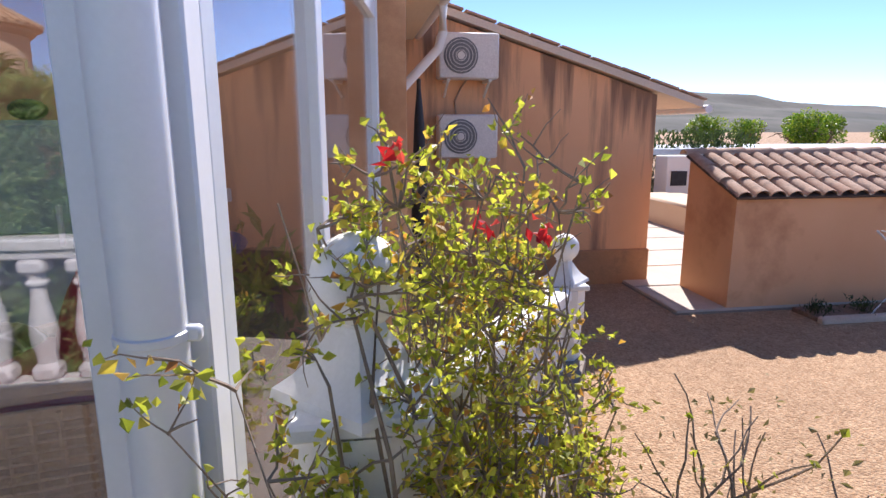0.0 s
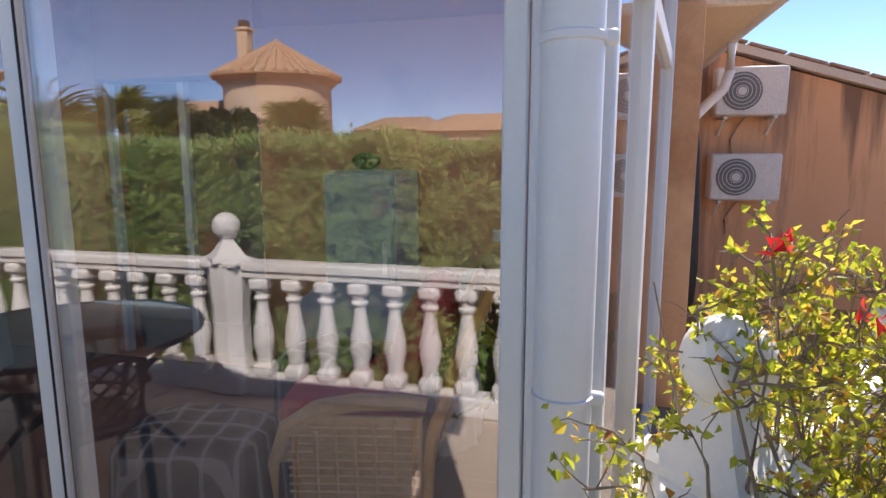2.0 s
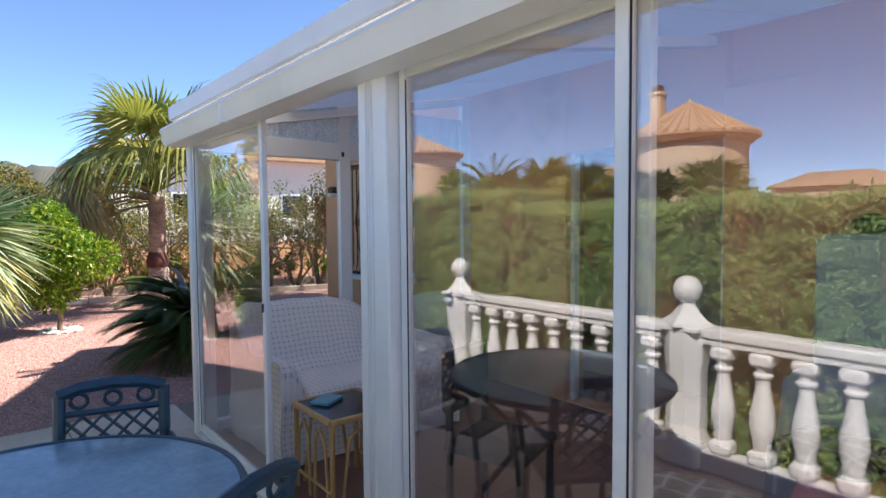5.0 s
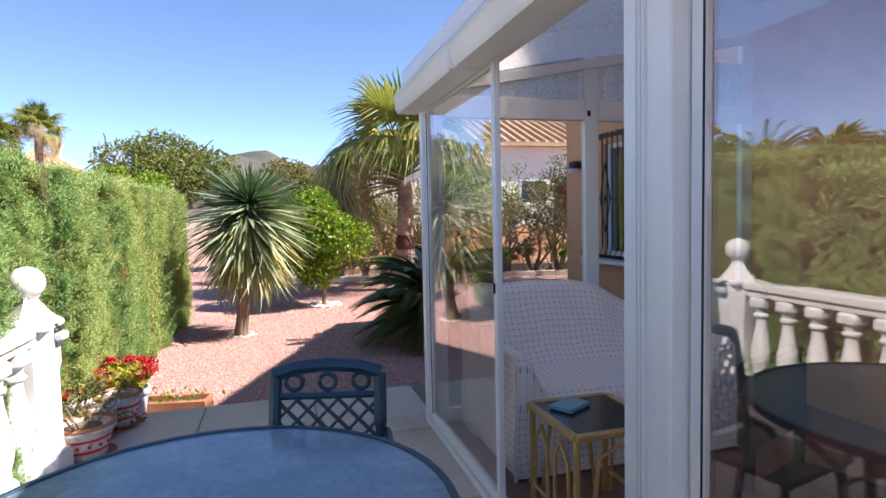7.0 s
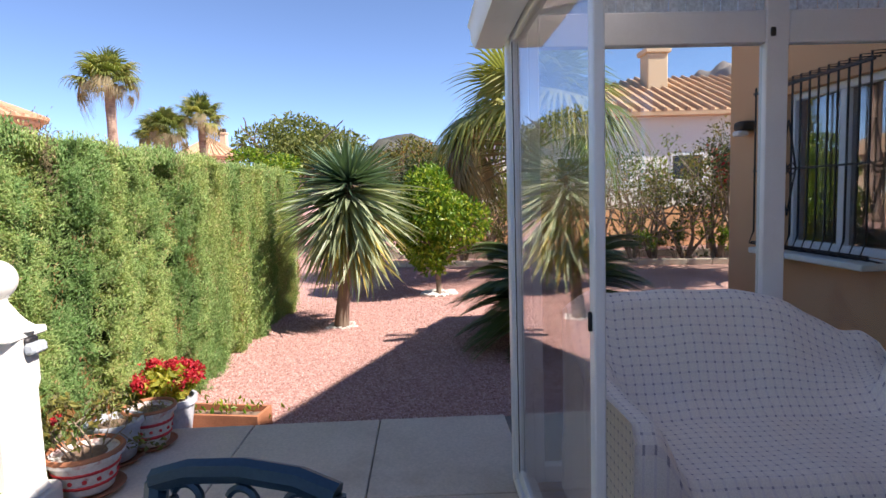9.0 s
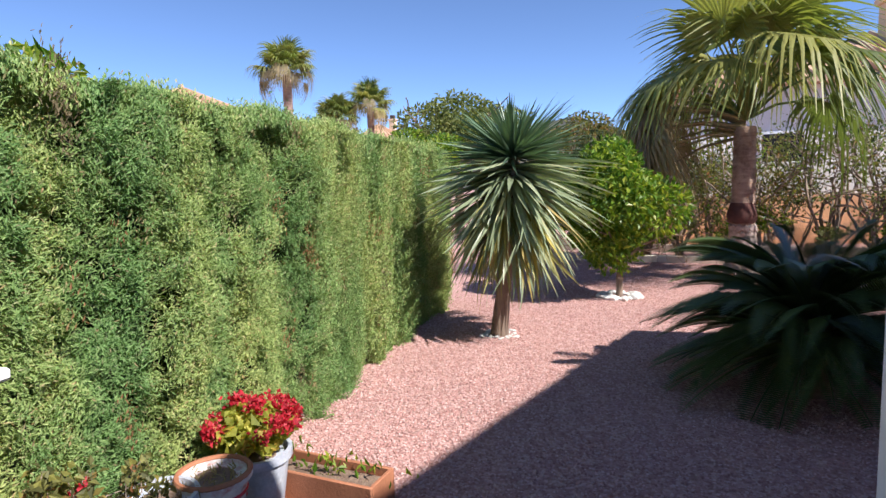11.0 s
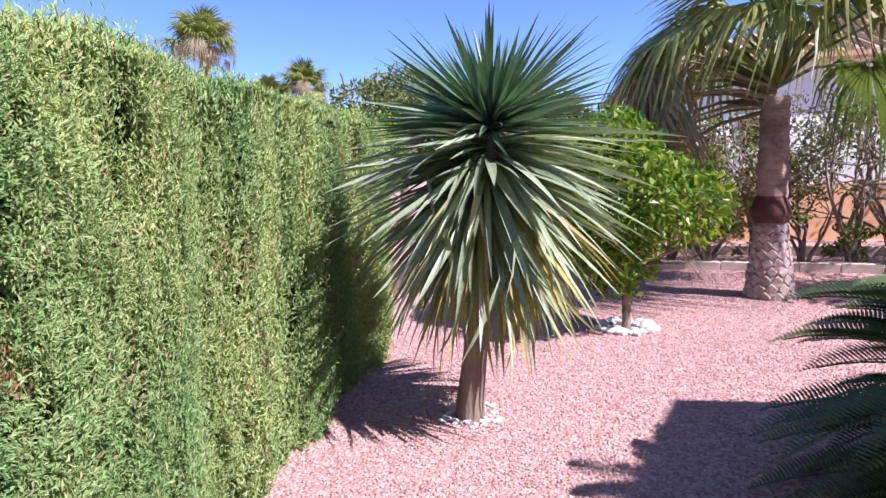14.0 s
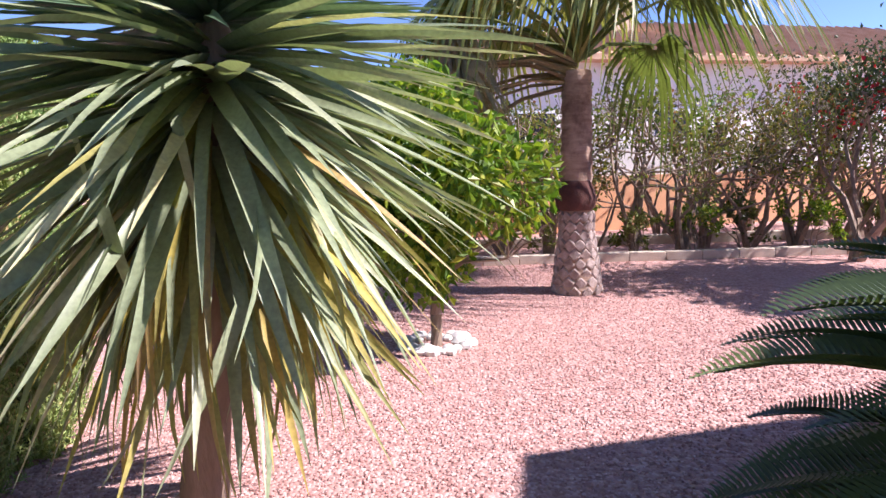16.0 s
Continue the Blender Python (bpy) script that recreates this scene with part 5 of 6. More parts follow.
# big bush by the terrace corner
def corner_bush():
    base = Vector((0.3, 1.36, -0.5))
    ob = thing("hibiscus_bush", base, "twiggy bush with yellow-green leaves and a few red flowers", "shrub")
    c, h = np.array((-0.08, -0.12, 1.4)), np.array((0.37, 0.4, 0.66))
    twigs, lp, ld = Build(), [], []
    stems = []

    def inside():
        q = rng.normal(0, 1, 3)
        return c + q / np.linalg.norm(q) * rng.uniform(0.25, 1.0) ** 0.4 * h

    # boughs that cross before the newel, then single high and side shoots
    extra = [np.array(q) for q in ((-0.33, -0.44, 1.79), (-0.36, -0.45, 1.71), (-0.23, -0.44, 1.83), (-0.29, -0.45, 1.87), (-0.53, -0.58, 1.72), (-0.47, -0.58, 1.75), (-0.43, -0.57, 1.65),
                                   (0.03, -0.31, 2.08), (0.12, -0.31, 2.0), (-0.3, -0.28, 2.08), (-0.24, -0.3, 2.04), (-0.43, -0.3, 1.98), (0.08, -0.31, 1.96), (-0.36, -0.3, 1.9), (-0.1, -0.3, 1.98), (-0.2, -0.3, 1.85))]
    extra += [np.array((rng.uniform(-0.5, 0.0), rng.uniform(-0.6, -0.4), rng.uniform(0.8, 1.5))) for _ in range(22)]
    early = len(extra)

    def spray(p0, d, ln, rad, deep):
        """A crooked twig that forks again, with leaves along it."""
        pts = [p0]
        for k in range(4):
            d = d + rng.normal(0, 0.28, 3) + (0, 0, 0.08)
            d = d / np.linalg.norm(d)
            pts.append(pts[-1] + d * ln / 4)
        twigs.tube(pts, [rad, rad * 0.85, rad * 0.7, rad * 0.55, rad * 0.35], 4)
        if deep:
            for k in range(2):
                e = d + rng.normal(0, 0.7, 3)
                spray(pts[int(rng.integers(1, 4))], e / np.linalg.norm(e), ln * 0.6, rad * 0.6, deep - 1)
        if rng.uniform() < 0.74:
            for q in range(int(rng.integers(3, 11))):
                j = rng.uniform(1.5, 4)
                k = min(int(j), 3)
                lp.append(pts[k] + (pts[k + 1] - pts[k]) * (j - k) + rng.normal(0, 0.011, 3))
                ld.append(d)

    for i in range(122):
        end = extra[i] if i < len(extra) else inside()
        a = rng.uniform(0, 6.28)
        st = np.array((0.1 * math.cos(a), 0.1 * math.sin(a), 0.0)) + ((-0.04, -0.44, 0.0) if early - 22 <= i < early or i < 7 else (0, 0, 0))
        mid = st * 0.6 + end * 0.4 + (0, 0, 0.16) + rng.normal(0, 0.12, 3) * (1, 1, 0.4)
        pts = []
        for k in range(10):
            t = k / 9
            pts.append((1 - t) ** 2 * st + 2 * t * (1 - t) * mid + t * t * end + (rng.normal(0, 0.02, 3) if k else 0))
        twigs.tube(pts, [(0.0055 if 4 <= i < 7 else 0.014 if i % 9 == 0 or i < 4 else 0.0085) * (1 - 0.78 * k / 9) for k in range(10)], 5)
        for k in range(20):
            j = int(rng.integers(3, 10))
            d = rng.normal(0, 1, 3)
            d[2] = d[2] * 0.5 + 0.4
            spray(pts[j], d / np.linalg.norm(d), rng.uniform(0.07, 0.16), 0.0032, 1)
    part("twig_work", twigs, M["twig"], ob)
    part("leaves", leaf_mesh("leaves", np.array(lp), np.array(ld), 0.022, 0.017, M["bushleaf"], 0.9), None, ob)
    for q in ((-0.235, -0.31, 2.08), (-0.05, -0.25, 1.93), (0.06, -0.28, 1.92)):
        e = rng.normal(0, 0.012, (9, 3)) + q
        part("flower", leaf_mesh("flower", e, rng.normal(0, 1, (9, 3)), 0.035, 0.02, M["redleaf"], 0.5), None, ob, "red flower")


corner_bush()
low, tips = shrub((0.82, 1.27, -0.5), 1.35, 0.3, 420, 0.026, "fandry", "low bare brown shrub with withered buds and few yellow leaves", stems=9, name="dry_shrub")
part("green_leaves", leaf_mesh("green_leaves", tips[rng.integers(0, len(tips), 60)], rng.normal(0, 1, (60, 3)), 0.03, 0.022, M["bushleaf"], 0.9), None, low)
fp = thing("feather_palm", (-12.3, -8.8, 0), "date palm with arching feathery fronds beyond the hedge", "palm", "neighbour palms")
part("trunk", Build().lathe([(0.3, -0.1), (0.26, 0.8), (0.24, 1.9), (0.1, 2.1)], (0, 0, 0), 12), M["palmbark"], fp)
DATE = [frond(1.9, "date_frond", q) for q in ((1.35, -0.1), (0.9, -0.5))]
for me in DATE:
    me.materials[0] = M["farleaf"]
for i in range(34):
    part("date_frond", DATE[i % 2], None, fp, "", Matrix.Translation((0, 0, 2.0)) @ pose(0, 0, 0, 0, rng.normal(0, 8), i * 137.5))
leafy_tree("vine", (-6.4, -2.75, 0), 1.3, 0.04, (2.05, 0.55, 0.35, 0.42), 700, 0.1, "citrus", "broad-leaved vine rising above the hedge top", "shrub")
leafy_tree("agave_bush", (-8.2, -9.5, 0), 1.2, 0.05, (2.3, 0.9, 0.9, 0.6), 900, 0.35, "darkleaf", "dark spiky bush beyond the hedge", "shrub")

# ---------- pots by the hedge ----------
def pot(at, r, h, mat, label, plant, saucer=True):
    ob = thing("flower_pot", at, label, "flower pot", "pots by the hedge")
    part("pot", Build().lathe([(r * 0.62, 0.02), (r * 0.7, 0.03), (r * 0.95, h * 0.86), (r * 1.06, h * 0.88), (r * 1.06, h), (r * 0.94, h), (r * 0.92, h * 0.9)], (0, 0, 0), 24), mat, ob)
    part("soil", Build().lathe([(r * 0.9, h * 0.86), (r * 0.6, h * 0.9), (0.01, h * 0.91)], (0, 0, 0), 20), M["soil"], ob)
    if saucer:
        part("saucer", Build().lathe([(r * 0.75, 0.0), (r * 1.0, 0.03), (r * 1.03, 0.03), (r * 0.8, 0.012)], (0, 0, 0), 24), M["terracotta"], ob, "clay saucer")
    if mat == M["potwhite"] and saucer:
        part("painted_rim", Build().ring((0, 0, h * 0.985), r * 1.0, r * 0.085, "z", 28), M["terracotta"], ob, "red-brown painted rim")
        for z, w in ((0.3, 0.03), (0.62, 0.03)):
            rr = r * (0.7 + 0.25 * (z - 0.12) / 0.74)
            part("painted_band", Build().lathe([(rr + 0.001, h * z), (rr + 0.004, h * (z + 0.01)), (rr + 0.009, h * (z + w + 0.02)), (rr + 0.003, h * (z + w + 0.05))], (0, 0, 0), 28), M["tank"], ob, "red painted band")
        for i in range(14):
            a = 2 * math.pi * i / 14
            rr = r * (0.7 + 0.25 * 0.46)
            part("painted_spot", Build().ball((rr * math.cos(a), rr * math.sin(a), h * 0.49), r * 0.07, 8, 6), M["tank"], ob, "red painted spot")
    if plant == "red":
        c = rng.normal(0, 1, (500, 3))
        c = c / np.linalg.norm(c, axis=1, keepdims=True) * rng.uniform(0.5, 1, (500, 1)) * (r * 1.25, r * 1.25, 0.11) + (0, 0, h + 0.1)
        part("leaves", leaf_mesh("leaves", c, c - (0, 0, h), 0.06, 0.05, M["bushleaf"], 0.6), None, ob)
        cc = rng.normal(0, 1, (26, 3))
        cc = cc / np.linalg.norm(cc, axis=1, keepdims=True) * (r * 1.2, r * 1.2, 0.12)
        cc[:, 2] = abs(cc[:, 2]) + h + 0.12
        for q in cc:
            p = rng.normal(0, 0.022, (34, 3)) * (1, 1, 0.7) + q
            part("bloom", leaf_mesh("bloom", p, p - q + (0, 0, 0.02), 0.026, 0.024, M["redleaf"], 0.4), None, ob)
    elif plant == "twig":
        b, ends = Build(), []
        for i in range(9):
            a = i * 2.4
            branch_tree(b, (r * 0.4 * math.cos(a), r * 0.4 * math.sin(a), h * 0.85), (0.4 * math.cos(a), 0.4 * math.sin(a), 1), 0.16, 0.006, 2, ends, 0.6, 2, 4)
        part("twig_work", b, M["twig"], ob)
        e, d = np.array([q[0] for q in ends]), np.array([q[1] for q in ends])
        pk = rng.integers(0, len(e), 420)
        part("leaves", leaf_mesh("leaves", e[pk] + rng.normal(0, 0.02, (420, 3)), d[pk], 0.04, 0.024, M["shrub"], 0.7), None, ob)
        for q in e[rng.integers(0, len(e), 3)]:
            p = rng.normal(0, 0.012, (20, 3)) + q
            part("flower", leaf_mesh("flower", p, p - q + (0, 0, 0.02), 0.03, 0.024, M["redleaf"], 0.4), None, ob, "red flower")
    else:
        c = rng.normal(0, r * 0.45, (60, 3)) * (1, 1, 0.1) + (0, 0, h * 0.95)
        part("dry_stubble", leaf_mesh("dry_stubble", c, np.tile((0, 0, 1.0), (60, 1)), 0.05, 0.008, M["fandry"], 0.5), None, ob)
    return ob


pot((-5.2, -1.2, FLOOR), 0.17, 0.22, M["potwhite"], "white and red painted pot with a dry flowering plant", "twig")
pot((-5.54, -1.23, FLOOR), 0.14, 0.24, M["potblue"], "blue and white glazed pot with dry stubble", "dry")
pot((-5.74, -1.13, FLOOR), 0.14, 0.24, M["potwhite"], "white glazed pot with dry stubble", "dry")
pot((-6.1, -1.17, 0.0), 0.16, 0.34, M["potblue"], "pale blue glazed pot full of red geraniums", "red")
tr = thing("planter_trough", (-6.32, -0.96, -0.03), "long terracotta trough planter with dry soil", "planter")
b = Build()
for x, y, sx, sy in ((0, -0.1, 0.72, 0.02), (0, 0.1, 0.72, 0.02), (-0.35, 0, 0.02, 0.18), (0.35, 0, 0.02, 0.18)):
    b.box((x, y, 0.11), (sx, sy, 0.18), 0.006)
b.box((0, 0, 0.025), (0.68, 0.18, 0.03), 0.004)
part("trough", b, M["terracotta"], tr, "", pose(0, 0, 0, 0, 0, 80))
part("soil", Build().box((0, 0, 0.1), (0.66, 0.17, 0.12), 0.01), M["soil"], tr, "", pose(0, 0, 0, 0, 0, 80))
c = rng.normal(0, 1, (90, 3)) * (0.03, 0.2, 0.05) + (0, 0, 0.2)
part("sprouts", leaf_mesh("sprouts", c, np.tile((0, 0, 1.0), (90, 1)), 0.05, 0.02, M["citrus"], 0.5), None, tr)


# ---------- terrace table and chairs ----------
def garden_table(at):
    ob = thing("garden_table", at, "round garden table with frosted glass top and blue-green metal rim", "table")
    part("tabletop", Build().lathe([(0.0005, 0.715), (0.6, 0.715), (0.6, 0.723), (0.0005, 0.723)], (0, 0, 0), 48), M["tableglass"], ob, "blue-tinted rippled glass")
    part("rim", Build().ring((0, 0, 0.715), 0.61, 0.016, "z", 48), M["chair"], ob)
    for i in range(4):
        a = radians(45 + 90 * i)
        c, s = math.cos(a), math.sin(a)
        part("leg", Build().tube([(0.56 * c, 0.56 * s, 0.7), (0.3 * c, 0.3 * s, 0.45), (0.28 * c, 0.28 * s, 0.25), (0.48 * c, 0.48 * s, 0.0)], 0.017, 8), M["chair"], ob)
    part("ring_brace", Build().ring((0, 0, 0.35), 0.28, 0.01, "z", 24), M["chair"], ob)
    return ob


garden_table((-2.72, -0.22, FLOOR))


def garden_chair():
    """Faces +x; the lattice back stands at -x."""
    ob = thing("garden_chair", (0, 0, 0), "blue-green cast metal garden chair with lattice back", "chair", "garden chairs")
    c = M["chair"]
    part("seat", Build().box((0.02, 0, 0.43), (0.44, 0.44, 0.025), 0.01), c, ob)
    for y in (-0.2, 0.2):
        part("front_leg", Build().tube([(0.2, y, 0.43), (0.24, y, 0.0)], 0.016, 8), c, ob)
        part("back_post", Build().tube([(-0.26, y, 0.0), (-0.2, y, 0.43), (-0.24, y * 0.98, 0.7), (-0.28, y * 0.98, 0.88)], [0.018, 0.022, 0.024, 0.024], 8), c, ob)
        part("armrest", Build().tube([(-0.24, y * 1.1, 0.66), (0.0, y * 1.25, 0.67), (0.18, y * 1.25, 0.64), (0.22, y * 1.1, 0.44)], 0.017, 8), c, ob)

    def bk(y, z):
        return (-0.2 - 0.08 * (z - 0.43) / 0.45, y, z)

    top = part("top_rail", Build().tube([bk(-0.2, 0.88), bk(-0.12, 0.905), bk(0, 0.915), bk(0.12, 0.905), bk(0.2, 0.88)], 0.027, 8), c, ob)
    part("mid_rail", Build().tube([bk(-0.2, 0.8), bk(0.2, 0.8)], 0.015, 6), c, ob)
    part("low_rail", Build().tube([bk(-0.19, 0.48), bk(0.19, 0.48)], 0.013, 6), c, ob)
    for y in (-0.125, 0, 0.125):
        part("ring_ornament", Build().ring(bk(y, 0.852), 0.031, 0.009, "x", 16), c, ob)
    lo, hi, n = 0.48, 0.8, 5
    for s in (-1, 1):
        for i in range(-3, 6):
            y0 = -0.19 + i * 0.0765
            a, bb = [y0, lo], [y0 + 0.32, hi]
            # clip the slanted strip to the back's width
            if a[0] < -0.19:
                a = [-0.19, lo + (-0.19 - y0)]
            if bb[0] > 0.19:
                bb = [0.19, lo + (0.19 - y0)]
            if bb[1] - a[1] > 0.03:
                part("lattice_strip", Build().bar(bk(s * a[0], a[1]), bk(s * bb[0], bb[1]), 0.021, 0.009, 0.002), c, ob)
    return ob


ch = garden_chair()
ch.matrix_basis = pose(-3.2, 0.07, FLOOR, 0, 0, -14) @ Matrix.Diagonal((1, 1, 0.965, 1))
copy_thing(ch, pose(-2.37, 0.08, FLOOR, 0, 0, 213))


# ---------- inside the sunroom ----------
def sofa(at):
    ob = thing("sofa", at, "two-seat sofa under a white throw with dark checks", "sofa")
    # draped surface: profile across the depth, swept along the width with soft folds
    prof = [(0.44, 0.02), (0.43, 0.2), (0.41, 0.42), (0.36, 0.47), (0.1, 0.46), (-0.12, 0.47), (-0.2, 0.55), (-0.28, 0.8), (-0.33, 0.93), (-0.39, 0.97), (-0.45, 0.93), (-0.48, 0.6), (-0.5, 0.02)]
    fine = []
    for (a, b), (c, d) in zip(prof, prof[1:]):
        for i in range(5):
            fine.append((a + (c - a) * i / 5, b + (d - b) * i / 5))
    fine.append(prof[-1])
    v, f, uv = [], [], []
    nu, nv = 60, len(fine)
    for i in range(nu + 1):
        s = i / nu
        w = (s - 0.5) * 1.42
        edge = max(0, abs(w) - 0.42) / 0.29
        acc = 0.0
        for j, (d, z) in enumerate(fine):
            if j:
                acc += math.hypot(d - fine[j - 1][0], z - fine[j - 1][1])
            arm = 0.2 * smooth(0.3, 0.75, np.array(edge)) * (1 if d > -0.2 else 0.3) if z > 0.4 else 0
            drop = (0.1 * edge ** 2 if w < 0 else 0.34 * max(0, (w - 0.02) / 0.69) ** 1.5) * smooth(0.5, 0.9, np.array(z)) if d < -0.15 else 0
            fold = 0.004 * math.sin(w * 17 + d * 5) + 0.016 * noise.noise(Vector((w * 5, d * 5, z * 5)))
            v.append((d + fold, w * (1 + 0.02 * math.sin(z * 9)), max(0.01, z + float(arm) - float(drop) + fold)))
            uv.append((w / 0.04, acc / 0.04))
    for i in range(nu):
        for j in range(nv - 1):
            k = i * nv + j
            f.append([k, k + nv, k + nv + 1, k + 1])
    for i0 in (0, nu):
        k = len(v)
        for j in range(nv):
            q = v[i0 * nv + j]
            v.append((q[0], q[1], 0.0))
            uv.append((uv[i0 * nv + j][0] + q[2] / 0.043, uv[i0 * nv + j][1]))
        for j in range(nv - 1):
            f.append([i0 * nv + j, i0 * nv + j + 1, k + j + 1, k + j] if i0 else [i0 * nv + j + 1, i0 * nv + j, k + j, k + j + 1])
    me = raw_mesh("throw", v, f, M["throw"], True)
    lay = me.uv_layers.new(name="cloth")
    for lp in me.loops:
        lay.data[lp.index].uv = uv[lp.vertex_index]
    part("throw", me, None, ob, "white checked cotton throw")
    part("frame", Build().box((-0.03, 0, 0.2), (0.8, 1.2, 0.3), 0.03), M["rattan"], ob)
    return ob


sofa((-4.5, 1.86, FLOOR))


def bamboo_table(at, w=0.46, d=0.42, h=0.5):
    ob = thing("side_table", at, "small honey bamboo side table with dark glass top", "table")
    top = part("top_frame", Build().box((0, -d / 2, h), (w, 0.035, 0.03), 0.01).box((0, d / 2, h), (w, 0.035, 0.03), 0.01).box((-w / 2, 0, h), (0.035, d, 0.03), 0.01).box((w / 2, 0, h), (0.035, d, 0.03), 0.01), M["bamboo"], ob)
    part("glass_top", Build().box((0, 0, h + 0.004), (w - 0.03, d - 0.03, 0.012), 0.002), M["tv"], ob, "dark smoked glass")
    for sx in (-1, 1):
        for sy in (-1, 1):
            x, y = sx * (w / 2 - 0.01), sy * (d / 2 - 0.01)
            part("leg", Build().tube([(x, y, 0), (x, y, h)], 0.015, 8), M["bamboo"], ob)
    for sy in (-1, 1):
        y = sy * (d / 2)
        for sx in (-1, 1):
            part("arch", Build().tube([(sx * 0.19, y, 0.02), (sx * 0.16, y, 0.36), (sx * 0.1, y, 0.44), (sx * 0.04, y, 0.36), (sx * 0.03, y, 0.02)], 0.01, 6), M["bamboo"], ob)
        part("stretcher", Build().tube([(-w / 2, y, 0.12), (w / 2, y, 0.12)], 0.01, 6), M["bamboo"], ob)
    for sx in (-1, 1):
        x = sx * w / 2
        part("arch", Build().tube([(x, -0.15, 0.02), (x, -0.1, 0.4), (x, 0, 0.45), (x, 0.1, 0.4), (x, 0.15, 0.02)], 0.01, 6), M["bamboo"], ob)
    return ob


bamboo_table((-3.62, 1.34, FLOOR))
bk2 = thing("paperback", (-3.72, 1.28, FLOOR + 0.512), "small cyan paperback on the side table", "book")
part("cover", Build().box((0, 0, 0.01), (0.12, 0.17, 0.02), 0.003), M["cyan"], bk2, "", pose(0, 0, 0, 0, 0, 30))


def dining_chair(at, rz, cloth):
    ob = thing("dining_chair", at, "dark dining chair with a dark cloth over the back", "chair", "sunroom chairs", rz)
    part("seat", Build().box((0, 0, 0.44), (0.44, 0.44, 0.05), 0.015), M["dark"], ob)
    part("backrest", Build().box((-0.2, 0, 0.75), (0.03, 0.4, 0.3), 0.012), M["dark"], ob)
    for x in (-0.19, 0.19):
        for y in (-0.19, 0.19):
            part("leg", Build().box((x, y, 0.22 if x > 0 else 0.42), (0.035, 0.035, 0.44 if x > 0 else 0.84), 0.008), M["dark"], ob)
    part("cloth", Build().box((-0.2, 0, 0.76), (0.06, 0.42, 0.3), 0.02), M[cloth], ob, "folded cloth")
    return ob


dining_chair((-2.75, 1.75, FLOOR), 20, "dark")


def armchair(at, rz, cushion, label):
    """Faces +x: woven side panels under rolled rims, a leaning back, a loose cushion on seat and back."""
    ob = thing("armchair", at, label, "armchair", "wicker armchairs", rz)
    rat = M["rattan"]
    for s in (-1, 1):
        y = s * 0.33
        rim = [(0.36, y, 0.0), (0.37, y, 0.34), (0.31, y, 0.5), (0.18, y, 0.58), (0.02, y, 0.61), (-0.16, y, 0.61), (-0.25, y, 0.6)]
        sp = part("side_panel", Build().box((0.03, y, 0.31), (0.52, 0.02, 0.48), 0.008), rat, ob, "woven wicker side")
        for k in range(7):
            part("weave_strand", Build().tube([(-0.2 + k * 0.078, y + 0.012 * s, 0.1), (-0.2 + k * 0.078, y + 0.018 * s, 0.55 - 0.012 * k)], 0.011, 5), M["bamboo"] if k in (0, 6) else rat, sp)
        for k in range(13):
            part("weave_strand", Build().tube([(-0.22, y + 0.02 * s, 0.1 + k * 0.034), (0.3, y + 0.02 * s, 0.1 + k * 0.034)], 0.007, 4), rat, sp)
        part("arm_rim", Build().tube(rim, [0.022, 0.024, 0.032, 0.038, 0.038, 0.034, 0.03], 8), rat, ob, "rolled wicker rim")
        part("back_post", Build().tube([(-0.24, y, 0.0), (-0.26, y, 0.45), (-0.38, y * 0.98, 0.82), (-0.5, y * 0.94, 1.06)], 0.024, 8), M["bamboo"], ob)
    part("top_rim", Build().tube([(-0.5, -0.31, 1.06), (-0.52, -0.15, 1.09), (-0.52, 0.15, 1.09), (-0.5, 0.31, 1.06)], 0.034, 8), rat, ob, "rolled wicker rim")
    bk = part("backrest", Build().bar((-0.27, 0, 0.42), (-0.49, 0, 1.05), 0.6, 0.02, 0.004), rat, ob, "woven wicker back")
    for k in range(15):
        z = 0.44 + k * 0.038
        part("weave_strand", Build().tube([(-0.3 - 0.35 * (z - 0.42), -0.3, z), (-0.3 - 0.35 * (z - 0.42), 0.3, z)], 0.008, 4), rat, bk)
    part("seat", Build().box((0.05, 0, 0.36), (0.62, 0.62, 0.06), 0.02), rat, ob)
    c1 = Build().box((0.07, 0, 0.5), (0.58, 0.58, 0.22), 0.09)
    part("seat_cushion", c1, M[cushion], ob, "plump cloth cushion")
    c2 = Build().ball((0, 0, 0), 0.3, 18, 12, 1.0)
    c2.v = [(-0.22 + x * 0.42 - 0.3 * z, y * 0.95, 0.8 + z * 0.9) for x, y, z in c2.v]
    part("back_cushion", c2, M[cushion], ob, "plump cloth cushion")
    return ob


